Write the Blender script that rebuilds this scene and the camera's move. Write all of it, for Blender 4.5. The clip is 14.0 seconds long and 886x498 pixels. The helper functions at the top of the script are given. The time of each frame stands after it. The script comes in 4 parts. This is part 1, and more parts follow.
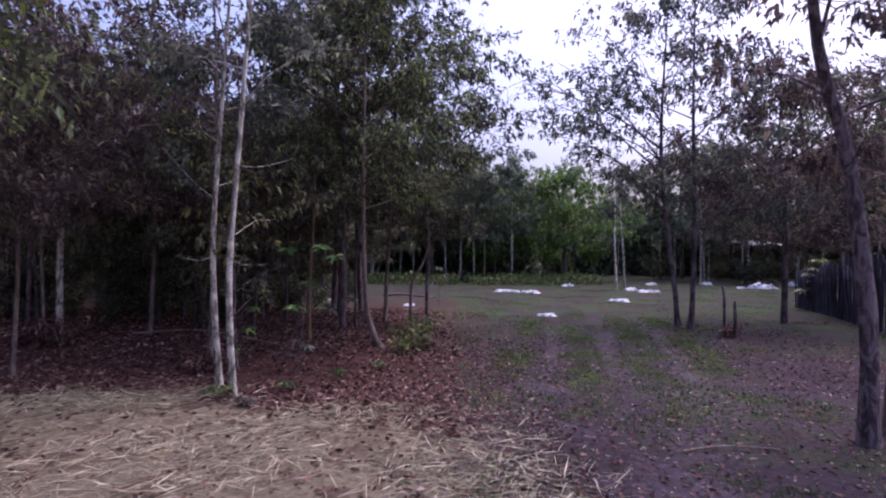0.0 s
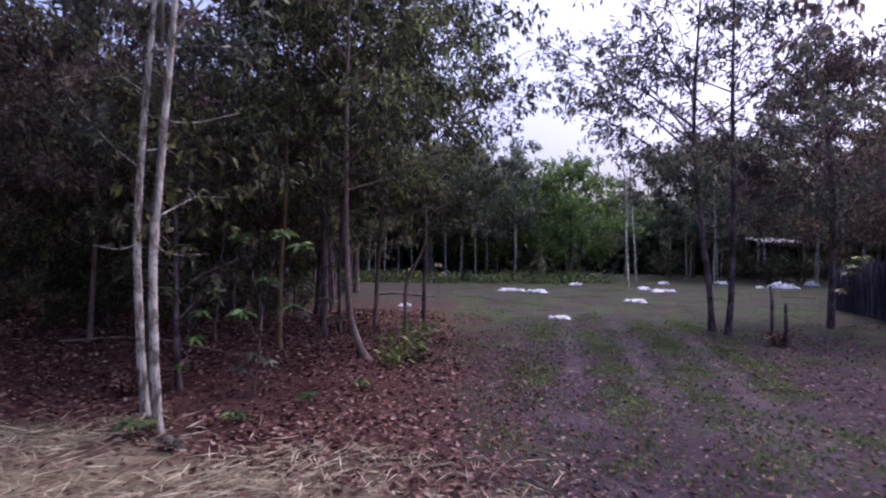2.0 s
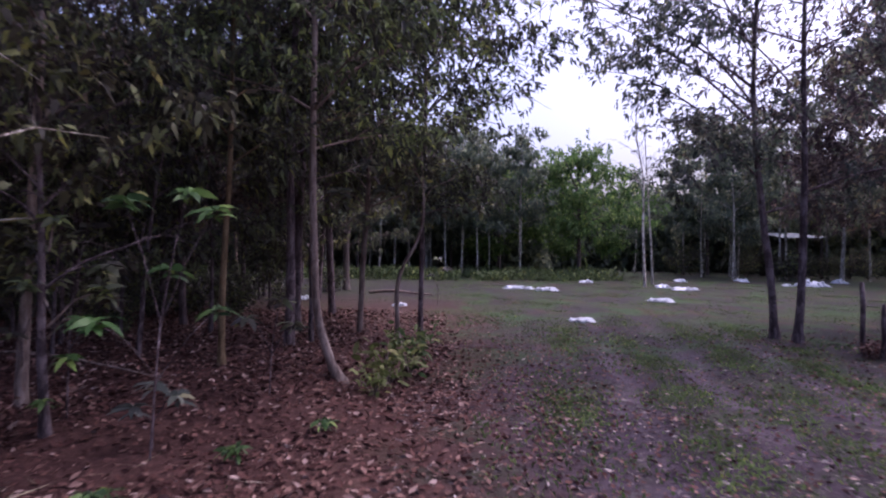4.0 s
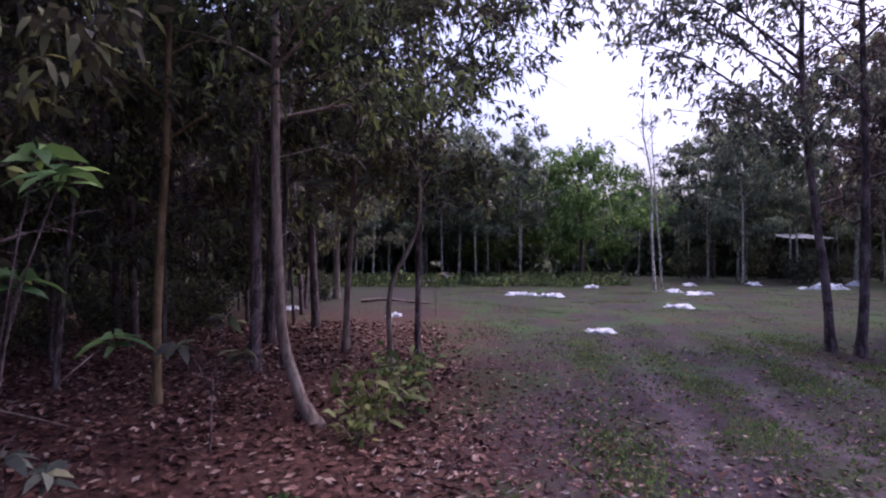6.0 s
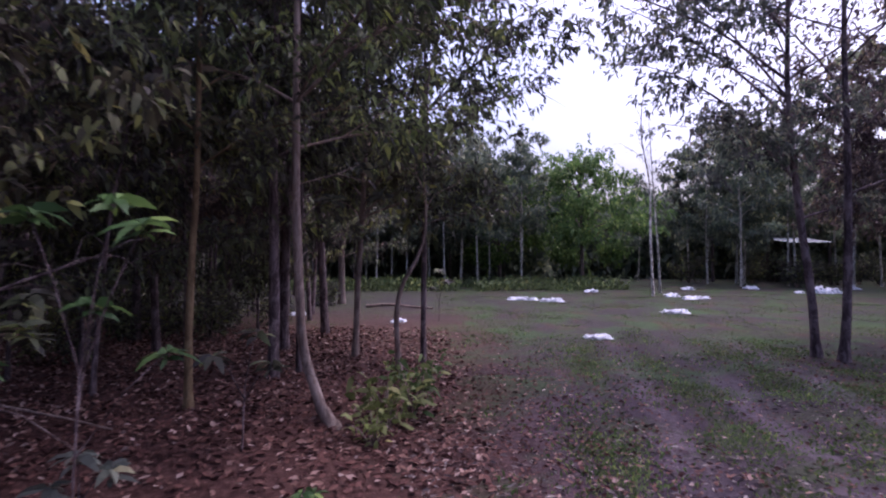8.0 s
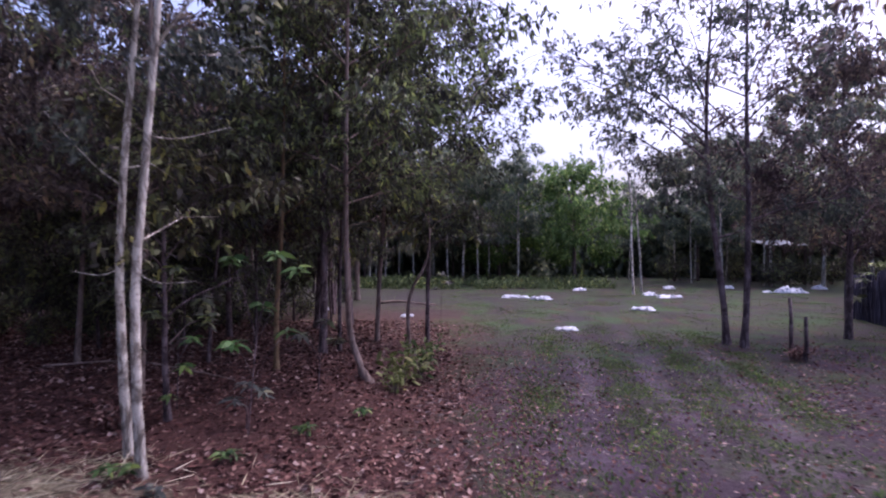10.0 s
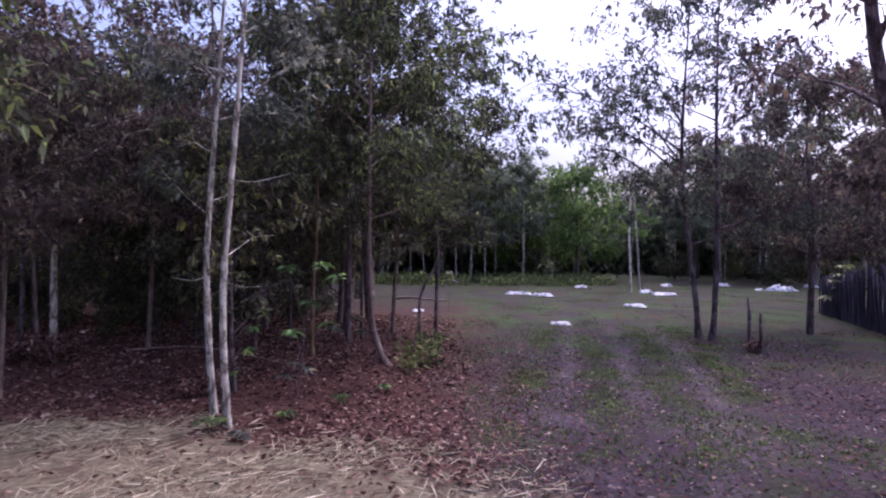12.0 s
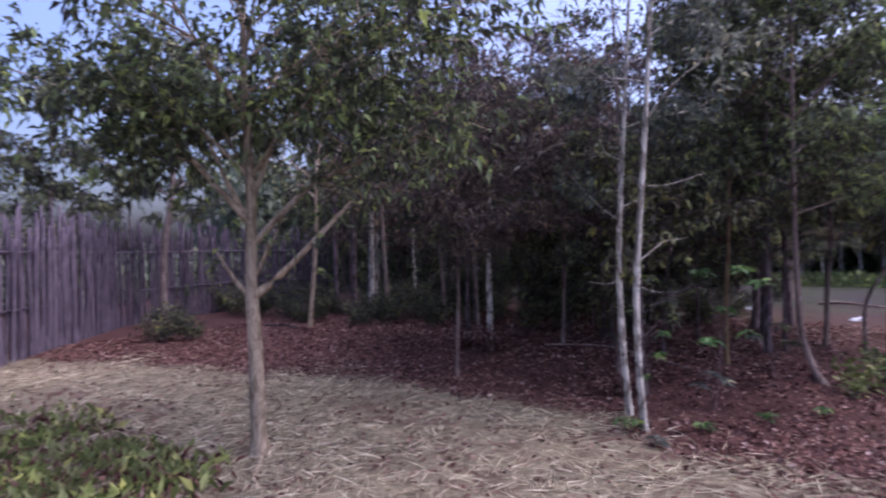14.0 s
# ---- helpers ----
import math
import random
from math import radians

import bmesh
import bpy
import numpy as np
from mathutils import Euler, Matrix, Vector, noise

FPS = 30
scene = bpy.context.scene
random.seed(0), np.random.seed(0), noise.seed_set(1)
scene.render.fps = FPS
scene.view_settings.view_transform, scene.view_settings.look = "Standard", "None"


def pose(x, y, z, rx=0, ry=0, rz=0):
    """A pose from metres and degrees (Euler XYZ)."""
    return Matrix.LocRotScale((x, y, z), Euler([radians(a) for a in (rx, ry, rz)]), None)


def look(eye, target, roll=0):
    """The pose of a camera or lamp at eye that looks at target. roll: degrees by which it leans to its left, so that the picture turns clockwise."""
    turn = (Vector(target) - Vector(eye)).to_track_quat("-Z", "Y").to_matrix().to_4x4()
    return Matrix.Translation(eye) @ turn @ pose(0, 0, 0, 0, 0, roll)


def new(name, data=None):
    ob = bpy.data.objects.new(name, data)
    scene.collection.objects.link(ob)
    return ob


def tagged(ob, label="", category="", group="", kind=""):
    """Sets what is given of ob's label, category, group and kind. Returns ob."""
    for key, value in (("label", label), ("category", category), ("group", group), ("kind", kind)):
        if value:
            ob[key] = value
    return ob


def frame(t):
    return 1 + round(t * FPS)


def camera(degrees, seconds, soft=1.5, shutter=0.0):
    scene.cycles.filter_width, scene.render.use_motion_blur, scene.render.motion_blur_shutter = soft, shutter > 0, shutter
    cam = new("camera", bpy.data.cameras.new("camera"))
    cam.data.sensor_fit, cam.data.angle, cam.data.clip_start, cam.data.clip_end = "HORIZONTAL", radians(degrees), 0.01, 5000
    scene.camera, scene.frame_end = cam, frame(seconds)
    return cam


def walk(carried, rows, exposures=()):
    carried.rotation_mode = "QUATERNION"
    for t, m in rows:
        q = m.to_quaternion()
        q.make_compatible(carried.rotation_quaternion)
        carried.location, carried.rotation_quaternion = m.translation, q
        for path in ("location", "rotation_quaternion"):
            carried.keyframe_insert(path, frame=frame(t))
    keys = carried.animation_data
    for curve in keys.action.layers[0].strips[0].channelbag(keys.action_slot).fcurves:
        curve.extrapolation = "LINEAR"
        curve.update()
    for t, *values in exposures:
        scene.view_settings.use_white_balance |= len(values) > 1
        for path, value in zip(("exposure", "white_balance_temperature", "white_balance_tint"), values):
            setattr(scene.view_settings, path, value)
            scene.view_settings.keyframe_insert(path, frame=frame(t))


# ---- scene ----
cam = camera(73.9, 14.0, soft=2.1, shutter=0.7)
PATH = [
    (0, (0.067, -0.012, 2.131), (0.054, 1.988, 2.144), 0.4),
    (0.5, (0.088, 0.451, 2.11), (0.075, 2.451, 2.123), 0.4),
    (1, (0.09, 1.046, 2.092), (0.077, 3.046, 2.105), 0.5),
    (1.5, (0.075, 1.667, 2.061), (0.062, 3.667, 2.071), 0.5),
    (2, (0.058, 2.248, 2.006), (0.045, 4.248, 2.013), 0.6),
    (2.5, (0.052, 2.869, 1.951), (0.037, 4.869, 1.951), 0.8),
    (3, (0.055, 3.549, 1.871), (0.039, 5.549, 1.873), 0.7),
    (3.5, (0.01, 4.291, 1.844), (-0.003, 6.291, 1.841), 0.9),
    (4, (-0.017, 5.078, 1.794), (-0.025, 7.078, 1.795), 0.7),
    (4.2, (-0.045, 5.366, 1.782), (-0.049, 7.366, 1.786), 0.7),
    (6.3, (-0.11, 6.962, 1.718), (-0.104, 8.962, 1.741), 0.0),
    (6.5, (-0.104, 6.996, 1.743), (-0.102, 8.996, 1.762), -0.1),
    (7, (-0.142, 7.016, 1.774), (-0.135, 9.015, 1.804), -0.2),
    (7.5, (-0.14, 6.76, 1.821), (-0.136, 8.76, 1.851), -0.1),
    (8, (-0.16, 6.312, 1.886), (-0.157, 8.312, 1.915), 0.0),
    (8.2, (-0.188, 6.081, 1.927), (-0.184, 8.081, 1.953), 0.3),
    (10.3, (0.040, 2.249, 2.338), (0.018, 4.249, 2.344), 0.3),
    (10.5, (0.087, 1.932, 2.405), (0.058, 3.931, 2.402), 0.4),
    (11, (0.157, 1.275, 2.459), (0.120, 3.274, 2.455), 0.4),
    (11.5, (0.171, 0.841, 2.468), (0.132, 2.840, 2.465), 0.3),
    (12, (0.075, 0.640, 2.502), (0.026, 2.639, 2.496), 0.5),
    (12.5, (0.017, 0.553, 2.538), (-0.283, 2.530, 2.529), 0.3),
    (13, (-0.072, 0.534, 2.574), (-0.774, 2.407, 2.564), -0.3),
    (13.5, (-0.156, 0.508, 2.580), (-1.210, 2.208, 2.575), -0.7),
    (14, (-0.148, 0.532, 2.594), (-1.388, 2.102, 2.589), -1.1),
]
walk(cam, [(t, look(eye, target, roll)) for t, eye, target, roll in PATH],
     exposures=[(0, 0.76, 5380, 38), (4, 0.82, 5380, 38), (6.5, 0.86, 5380, 38), (8, 0.88, 5380, 38), (10.5, 1.03, 5380, 38), (12.2, 1.0, 5380, 38), (13, 1.0, 5100, 31), (14, 1.14, 5200, 32)])

# ---- world, sun, exposure ----
world = bpy.data.worlds.new("evening_sky")
scene.world = world
world.use_nodes = True
wn, wl = world.node_tree.nodes, world.node_tree.links
sky = wn.new("ShaderNodeTexSky")
sky.sky_type, sky.sun_disc = "NISHITA", False
SUN_UP, SUN_TURN = 60.0, 52.0
sky.sun_elevation, sky.sun_rotation = radians(SUN_UP), radians(SUN_TURN)
sky.air_density, sky.dust_density, sky.ozone_density = 1.0, 8.0, 0.6
wl.new(sky.outputs[0], wn["Background"].inputs[0])
wn["Background"].inputs[1].default_value = 0.15
sun_lamp = bpy.data.lights.new("sun", "SUN")
sun_lamp.energy, sun_lamp.angle, sun_lamp.color = 0.8, radians(80), (1.0, 0.95, 0.9)
sun = new("sun", sun_lamp)
sun.matrix_world = look((0, 0, 30), Vector((0, 0, 30)) - Vector((math.sin(radians(SUN_TURN)) * math.cos(radians(SUN_UP)), math.cos(radians(SUN_TURN)) * math.cos(radians(SUN_UP)), math.sin(radians(SUN_UP)))))

# ---- materials ----
def material(name, rough=0.8, metal=0.0, spec=0.3):
    m = bpy.data.materials.new(name)
    m.use_nodes = True
    b = m.node_tree.nodes["Principled BSDF"]
    b.inputs["Roughness"].default_value, b.inputs["Metallic"].default_value = rough, metal
    b.inputs["Specular IOR Level"].default_value = spec
    return m, m.node_tree.nodes, m.node_tree.links, b


def ramp(n, l, src, stops):
    r = n.new("ShaderNodeValToRGB")
    while len(r.color_ramp.elements) < len(stops):
        r.color_ramp.elements.new(0.5)
    for e, (p, c) in zip(r.color_ramp.elements, stops):
        e.position, e.color = p, (*c, 1)
    l.new(src, r.inputs[0])
    return r.outputs[0]


def noise_tex(n, l, scale, detail=6, stretch=None, rough=0.6, dist=0.0):
    tc = n.new("ShaderNodeTexCoord")
    mp = n.new("ShaderNodeMapping")
    l.new(tc.outputs["Object"], mp.inputs[0])
    if stretch:
        mp.inputs["Scale"].default_value = stretch
    t = n.new("ShaderNodeTexNoise")
    t.inputs["Scale"].default_value, t.inputs["Detail"].default_value, t.inputs["Roughness"].default_value = scale, detail, rough
    t.inputs["Distortion"].default_value = dist
    l.new(mp.outputs[0], t.inputs[0])
    return t.outputs[0]


def mixed(n, l, fac, a, b, mode="MIX"):
    m = n.new("ShaderNodeMix")
    m.data_type, m.blend_type = "RGBA", mode
    for sock, v in ((m.inputs[0], fac), (m.inputs[6], a), (m.inputs[7], b)):
        if isinstance(v, bpy.types.NodeSocket):
            l.new(v, sock)
        else:
            sock.default_value = v if not isinstance(v, tuple) else (*v, 1)
    return m.outputs[2]


def bumped(n, l, b, height, strength=0.4, dist=0.02):
    bp = n.new("ShaderNodeBump")
    bp.inputs["Strength"].default_value, bp.inputs["Distance"].default_value = strength, dist
    l.new(height, bp.inputs["Height"])
    l.new(bp.outputs[0], b.inputs["Normal"])


def bark(name, dark, mid, light, patch=0.5):
    """Bark: long fibres, patches of lichen, and tone that differs from tree to tree."""
    m, n, l, b = material(name, 0.9, 0, 0.15)
    fibre = noise_tex(n, l, 9, 8, (3, 3, 0.35))
    blot = noise_tex(n, l, 7.0, 6, (1, 1, 0.45), 0.72, dist=1.0)
    c1 = ramp(n, l, fibre, [(0.3, dark), (0.55, mid), (0.75, light)])
    c2 = ramp(n, l, blot, [(0.42, dark), (0.49, mid), (0.56, light)])
    c = mixed(n, l, patch, c1, c2)
    rnd = n.new("ShaderNodeObjectInfo")
    tone = ramp(n, l, rnd.outputs["Random"], [(0, (0.8, 0.8, 0.8)), (1, (1.15, 1.12, 1.1))])
    l.new(mixed(n, l, 1.0, c, tone, "MULTIPLY"), b.inputs["Base Color"])
    bumped(n, l, b, fibre, 0.8, 0.015)
    return m


def foliage(name, dark, mid, light, through_light=0.3, gloss=0.5, spec=0.22):
    """Leaves: every leaf its own tone, and some light through the blade."""
    m, n, l, b = material(name, gloss, 0, spec)
    geo = n.new("ShaderNodeNewGeometry")
    info = n.new("ShaderNodeObjectInfo")
    c = ramp(n, l, geo.outputs["Random Per Island"], [(0.0, dark), (0.55, mid), (0.9, light), (1.0, (light[0] * 1.7, light[1] * 1.5, light[2] * 1.1))])
    tone = ramp(n, l, info.outputs["Random"], [(0, (0.72, 0.74, 0.7)), (0.5, (1, 1, 1)), (1, (1.22, 1.12, 0.95))])
    c = mixed(n, l, 1.0, c, tone, "MULTIPLY")
    patch = noise_tex(n, l, 1.3, 3)
    c = mixed(n, l, 1.0, c, ramp(n, l, patch, [(0.34, (0.66, 0.58, 0.68)), (0.5, (0.9, 0.9, 0.92)), (0.68, (1.3, 1.32, 1.1))]), "MULTIPLY")
    l.new(c, b.inputs["Base Color"])
    tr = n.new("ShaderNodeBsdfTranslucent")
    l.new(c, tr.inputs["Color"])
    mx = n.new("ShaderNodeMixShader")
    mx.inputs[0].default_value = through_light
    l.new(b.outputs[0], mx.inputs[1])
    l.new(tr.outputs[0], mx.inputs[2])
    l.new(mx.outputs[0], n["Material Output"].inputs[0])
    return m


def island_tone(name, stops, rough=0.85, spec=0.2):
    m, n, l, b = material(name, rough, 0, spec)
    geo = n.new("ShaderNodeNewGeometry")
    c = ramp(n, l, geo.outputs["Random Per Island"], stops)
    grain = noise_tex(n, l, 30, 3)
    l.new(mixed(n, l, 1.0, c, ramp(n, l, grain, [(0.3, (0.75, 0.75, 0.75)), (0.7, (1.15, 1.15, 1.15))]), "MULTIPLY"), b.inputs["Base Color"])
    return m


BARK_PALE = bark("pale_grey_bark", (0.085, 0.068, 0.055), (0.38, 0.34, 0.285), (0.74, 0.7, 0.6), 0.7)
BARK_DARK = bark("dark_brown_bark", (0.03, 0.021, 0.023), (0.095, 0.068, 0.07), (0.25, 0.2, 0.2), 0.6)
BARK_TAN = bark("tan_bark", (0.14, 0.105, 0.07), (0.34, 0.265, 0.18), (0.56, 0.46, 0.33), 0.55)
BARK_OCHRE = bark("ochre_bark", (0.07, 0.045, 0.025), (0.16, 0.11, 0.06), (0.27, 0.2, 0.115), 0.5)
BARK_GREY = bark("brown_grey_bark", (0.08, 0.058, 0.05), (0.21, 0.155, 0.13), (0.38, 0.31, 0.27), 0.4)
LEAF = foliage("green_leaves", (0.042, 0.038, 0.038), (0.09, 0.092, 0.066), (0.18, 0.215, 0.1), 0.33)
LEAF_GREEN = foliage("fresh_green_leaves", (0.05, 0.05, 0.041), (0.115, 0.132, 0.073), (0.25, 0.32, 0.125), 0.32)
LEAF_OLIVE = foliage("olive_brown_leaves", (0.055, 0.041, 0.045), (0.118, 0.092, 0.086), (0.21, 0.17, 0.14), 0.32)
LEAF_GREY = foliage("grey_green_leaves", (0.062, 0.073, 0.067), (0.118, 0.137, 0.121), (0.22, 0.24, 0.2), 0.46)
# grey-green lifted paler than real leaves: the haze of distance is in the colour
LEAF_HAZED = foliage("hazed_grey_green_leaves", (0.095, 0.12, 0.088), (0.17, 0.208, 0.148), (0.275, 0.31, 0.21), 0.47)
LEAF_BRIGHT = foliage("bright_green_leaves", (0.04, 0.085, 0.03), (0.085, 0.16, 0.05), (0.17, 0.28, 0.085), 0.35)
LITTER = island_tone("dry_fallen_leaves", [(0, (0.033, 0.013, 0.011)), (0.35, (0.074, 0.030, 0.024)), (0.7, (0.129, 0.060, 0.046)), (0.9, (0.229, 0.134, 0.105)), (1, (0.355, 0.260, 0.226))])
STRAW = island_tone("dry_straw", [(0, (0.12, 0.096, 0.06)), (0.5, (0.3, 0.255, 0.158)), (0.85, (0.5, 0.445, 0.3)), (1, (0.7, 0.63, 0.46))], 0.7)
WEED = foliage("weed_leaves", (0.05, 0.085, 0.03), (0.085, 0.14, 0.045), (0.16, 0.2, 0.075), 0.3, 0.6)
WEED_PALE = foliage("pale_weed_leaves", (0.12, 0.145, 0.045), (0.23, 0.265, 0.085), (0.34, 0.37, 0.15), 0.42, 0.6)
GRASS_LIGHT = foliage("light_grass_blades", (0.10, 0.155, 0.05), (0.16, 0.24, 0.08), (0.24, 0.32, 0.12), 0.4, 0.7)
GRASS = foliage("grass_blades", (0.05, 0.075, 0.03), (0.088, 0.122, 0.049), (0.14, 0.178, 0.075), 0.55, 0.8)
GRASS_PATCH = foliage("patchy_grass_blades", (0.045, 0.078, 0.026), (0.08, 0.128, 0.043), (0.14, 0.2, 0.075), 0.5, 0.8)
WEED_FAR = foliage("far_weed_leaves", (0.06, 0.092, 0.042), (0.11, 0.155, 0.068), (0.175, 0.23, 0.1), 0.35, 0.7)


def ground_material():
    m, n, l, b = material("earth_and_litter", 0.95, 0, 0.1)
    tc = n.new("ShaderNodeTexCoord")
    sep = n.new("ShaderNodeSeparateXYZ")
    l.new(tc.outputs["Object"], sep.inputs[0])
    fine = noise_tex(n, l, 14, 10, None, 0.7)
    mid = noise_tex(n, l, 1.6, 8, None, 0.65)
    big = noise_tex(n, l, 0.35, 5)
    soil = ramp(n, l, fine, [(0.3, (0.021, 0.014, 0.019)), (0.55, (0.046, 0.033, 0.041)), (0.75, (0.090, 0.066, 0.081))])
    leafy = ramp(n, l, fine, [(0.3, (0.032, 0.015, 0.014)), (0.5, (0.066, 0.032, 0.027)), (0.7, (0.115, 0.064, 0.052))])
    turf = ramp(n, l, fine, [(0.3, (0.019, 0.025, 0.013)), (0.55, (0.041, 0.051, 0.024)), (0.75, (0.077, 0.085, 0.044))])
    def math_node(op, a, bb=None, c=None):
        x = n.new("ShaderNodeMath")
        x.operation = op
        for i, v in enumerate((a, bb, c)):
            if v is None:
                continue
            if isinstance(v, bpy.types.NodeSocket):
                l.new(v, x.inputs[i])
            else:
                x.inputs[i].default_value = v
        return x.outputs[0]
    def step(v, lo, hi):
        r = n.new("ShaderNodeMapRange")
        r.interpolation_type = "SMOOTHSTEP"
        l.new(v, r.inputs[0])
        r.inputs[1].default_value, r.inputs[2].default_value = lo, hi
        return r.outputs[0]
    X, Y = sep.outputs[0], sep.outputs[1]
    wob = math_node("MULTIPLY", math_node("SUBTRACT", mid, 0.5), 3.0)
    # wood floor: west of a line that runs from near the path north-east
    edge = math_node("ADD", math_node("ADD", X, wob), math_node("MULTIPLY", Y, -0.045))
    in_wood = math_node("SUBTRACT", 1.0, step(edge, -1.2, 1.2))
    near = math_node("SUBTRACT", 1.0, step(math_node("ADD", Y, math_node("MULTIPLY", wob, 1.5)), 21, 31))
    c = mixed(n, l, math_node("MULTIPLY", in_wood, near), soil, leafy)
    # turf in the clearing
    far = math_node("MULTIPLY", step(math_node("ADD", Y, math_node("MULTIPLY", wob, 2.2)), 14, 21), math_node("SUBTRACT", 1.0, math_node("MULTIPLY", math_node("MULTIPLY", in_wood, near), 0.6)))
    patch = step(mid, 0.42, 0.62)
    c = mixed(n, l, math_node("MULTIPLY", far, math_node("MULTIPLY", math_node("ADD", math_node("MULTIPLY", patch, 0.5), 0.5), math_node("ADD", math_node("MULTIPLY", step(big, 0.43, 0.57), 0.6), 0.4))), c, turf)
    nearpatch = math_node("MULTIPLY", math_node("MULTIPLY", step(math_node("MULTIPLY", mid, big), 0.23, 0.33), 0.7), step(X, -1.5, 1.0))
    c = mixed(n, l, nearpatch, c, turf)
    # lush and withered patches of the clearing
    lush = ramp(n, l, fine, [(0.3, (0.018, 0.042, 0.012)), (0.55, (0.04, 0.082, 0.024)), (0.75, (0.082, 0.135, 0.045))])
    in_clearing = math_node("MULTIPLY", step(Y, 12.5, 16), step(math_node("ADD", X, wob), -1.0, 1.0))
    c = mixed(n, l, math_node("MULTIPLY", math_node("MULTIPLY", step(noise_tex(n, l, 0.55, 6, None, 0.62, dist=0.6), 0.49, 0.6), 0.7), in_clearing), c, lush)
    c = mixed(n, l, math_node("MULTIPLY", math_node("MULTIPLY", step(noise_tex(n, l, 0.8, 6, (1.3, 0.7, 1), 0.62, dist=0.8), 0.54, 0.63), 0.65), in_clearing), c, leafy)
    # bare trodden patches on the near side of the track
    bare_soil = ramp(n, l, fine, [(0.3, (0.055, 0.041, 0.051)), (0.55, (0.099, 0.076, 0.095)), (0.75, (0.154, 0.123, 0.150))])
    trodden = math_node("MULTIPLY", math_node("MULTIPLY", step(noise_tex(n, l, 0.6, 5, None, 0.6), 0.5, 0.62), 0.6), math_node("MULTIPLY", math_node("MULTIPLY", step(X, 0.0, 2.0), math_node("SUBTRACT", 1.0, step(math_node("ADD", X, wob), 3.6, 5.2))), math_node("SUBTRACT", 1.0, step(Y, 13, 18))))
    c = mixed(n, l, trodden, c, bare_soil)
    # worn track: strips of grass between paler wheel ruts
    off = math_node("ADD", math_node("SUBTRACT", X, math_node("MULTIPLY", Y, 0.2)), 0.2)
    wave = math_node("COSINE", math_node("MULTIPLY", math_node("ADD", off, 0.7), 2 * math.pi / 1.32))
    on_track = math_node("MULTIPLY", math_node("MULTIPLY", step(off, -1.5, -0.9), math_node("SUBTRACT", 1.0, step(off, 2.8, 3.9))), step(Y, 8.5, 12.5))
    on_track = math_node("MULTIPLY", on_track, math_node("SUBTRACT", 1.0, step(Y, 15, 22)))
    rough_edge = math_node("ADD", wave, math_node("MULTIPLY", wob, 1.3))
    broken = math_node("ADD", math_node("MULTIPLY", step(noise_tex(n, l, 1.1, 6, (1, 0.5, 1), 0.65, dist=0.7), 0.42, 0.6), 0.75), 0.25)
    on_track = math_node("MULTIPLY", on_track, broken)
    c = mixed(n, l, math_node("MULTIPLY", math_node("MULTIPLY", on_track, step(rough_edge, 0.0, 1.2)), 0.72), c, turf)
    pale = ramp(n, l, fine, [(0.3, (0.081, 0.062, 0.070)), (0.55, (0.139, 0.110, 0.126)), (0.75, (0.197, 0.163, 0.188))])
    c = mixed(n, l, math_node("MULTIPLY", math_node("MULTIPLY", on_track, math_node("SUBTRACT", 1.0, step(rough_edge, -1.2, 0.0))), 0.62), c, pale)
    # straw bed
    sx = step(math_node("ADD", math_node("ADD", Y, math_node("MULTIPLY", math_node("MAXIMUM", X, -4.4), 0.42)), math_node("ADD", math_node("MULTIPLY", wob, 0.7), math_node("MULTIPLY", math_node("MAXIMUM", math_node("SUBTRACT", -8.0, X), 0.0), 0.33))), 6.4, 7.6)
    straw = ramp(n, l, fine, [(0.3, (0.095, 0.076, 0.050)), (0.6, (0.202, 0.172, 0.112)), (0.8, (0.310, 0.271, 0.189))])
    west = math_node("SUBTRACT", 1.0, step(math_node("ADD", X, wob), -0.6, 1.0))
    worn = math_node("SUBTRACT", 1.0, math_node("MULTIPLY", step(mid, 0.48, 0.6), 0.6))
    c = mixed(n, l, math_node("MULTIPLY", math_node("MULTIPLY", math_node("SUBTRACT", 1.0, sx), west), worn), c, straw)
    shade = ramp(n, l, big, [(0.3, (0.8, 0.8, 0.82)), (0.7, (1.12, 1.1, 1.08))])
    l.new(mixed(n, l, 1.0, c, shade, "MULTIPLY"), b.inputs["Base Color"])
    bumped(n, l, b, fine, 0.9, 0.03)
    return m


GROUND = ground_material()


def plain(name, c, rough=0.7, scale=6.0, vary=0.25, spec=0.3):
    m, n, l, b = material(name, rough, 0, spec)
    a = noise_tex(n, l, scale, 6)
    l.new(ramp(n, l, a, [(0.3, tuple(v * (1 - vary) for v in c)), (0.7, tuple(min(1, v * (1 + vary)) for v in c))]), b.inputs["Base Color"])
    bumped(n, l, b, a, 0.3, 0.02)
    return m


SACK = plain("white_woven_plastic", (0.46, 0.48, 0.52), 0.55, 5, 0.3)
FENCE_WOOD = bark("weathered_fence_wood", (0.042, 0.034, 0.045), (0.11, 0.089, 0.114), (0.24, 0.2, 0.235), 0.5)
FENCE_DARK = bark("dark_fence_wood", (0.03, 0.028, 0.04), (0.065, 0.058, 0.08), (0.12, 0.105, 0.13), 0.3)
ROOF_TIN = plain("pale_roof_sheet", (0.20, 0.225, 0.25), 0.6, 3, 0.3)
SHED_WOOD = plain("shed_timber", (0.09, 0.07, 0.06), 0.9, 5, 0.3)


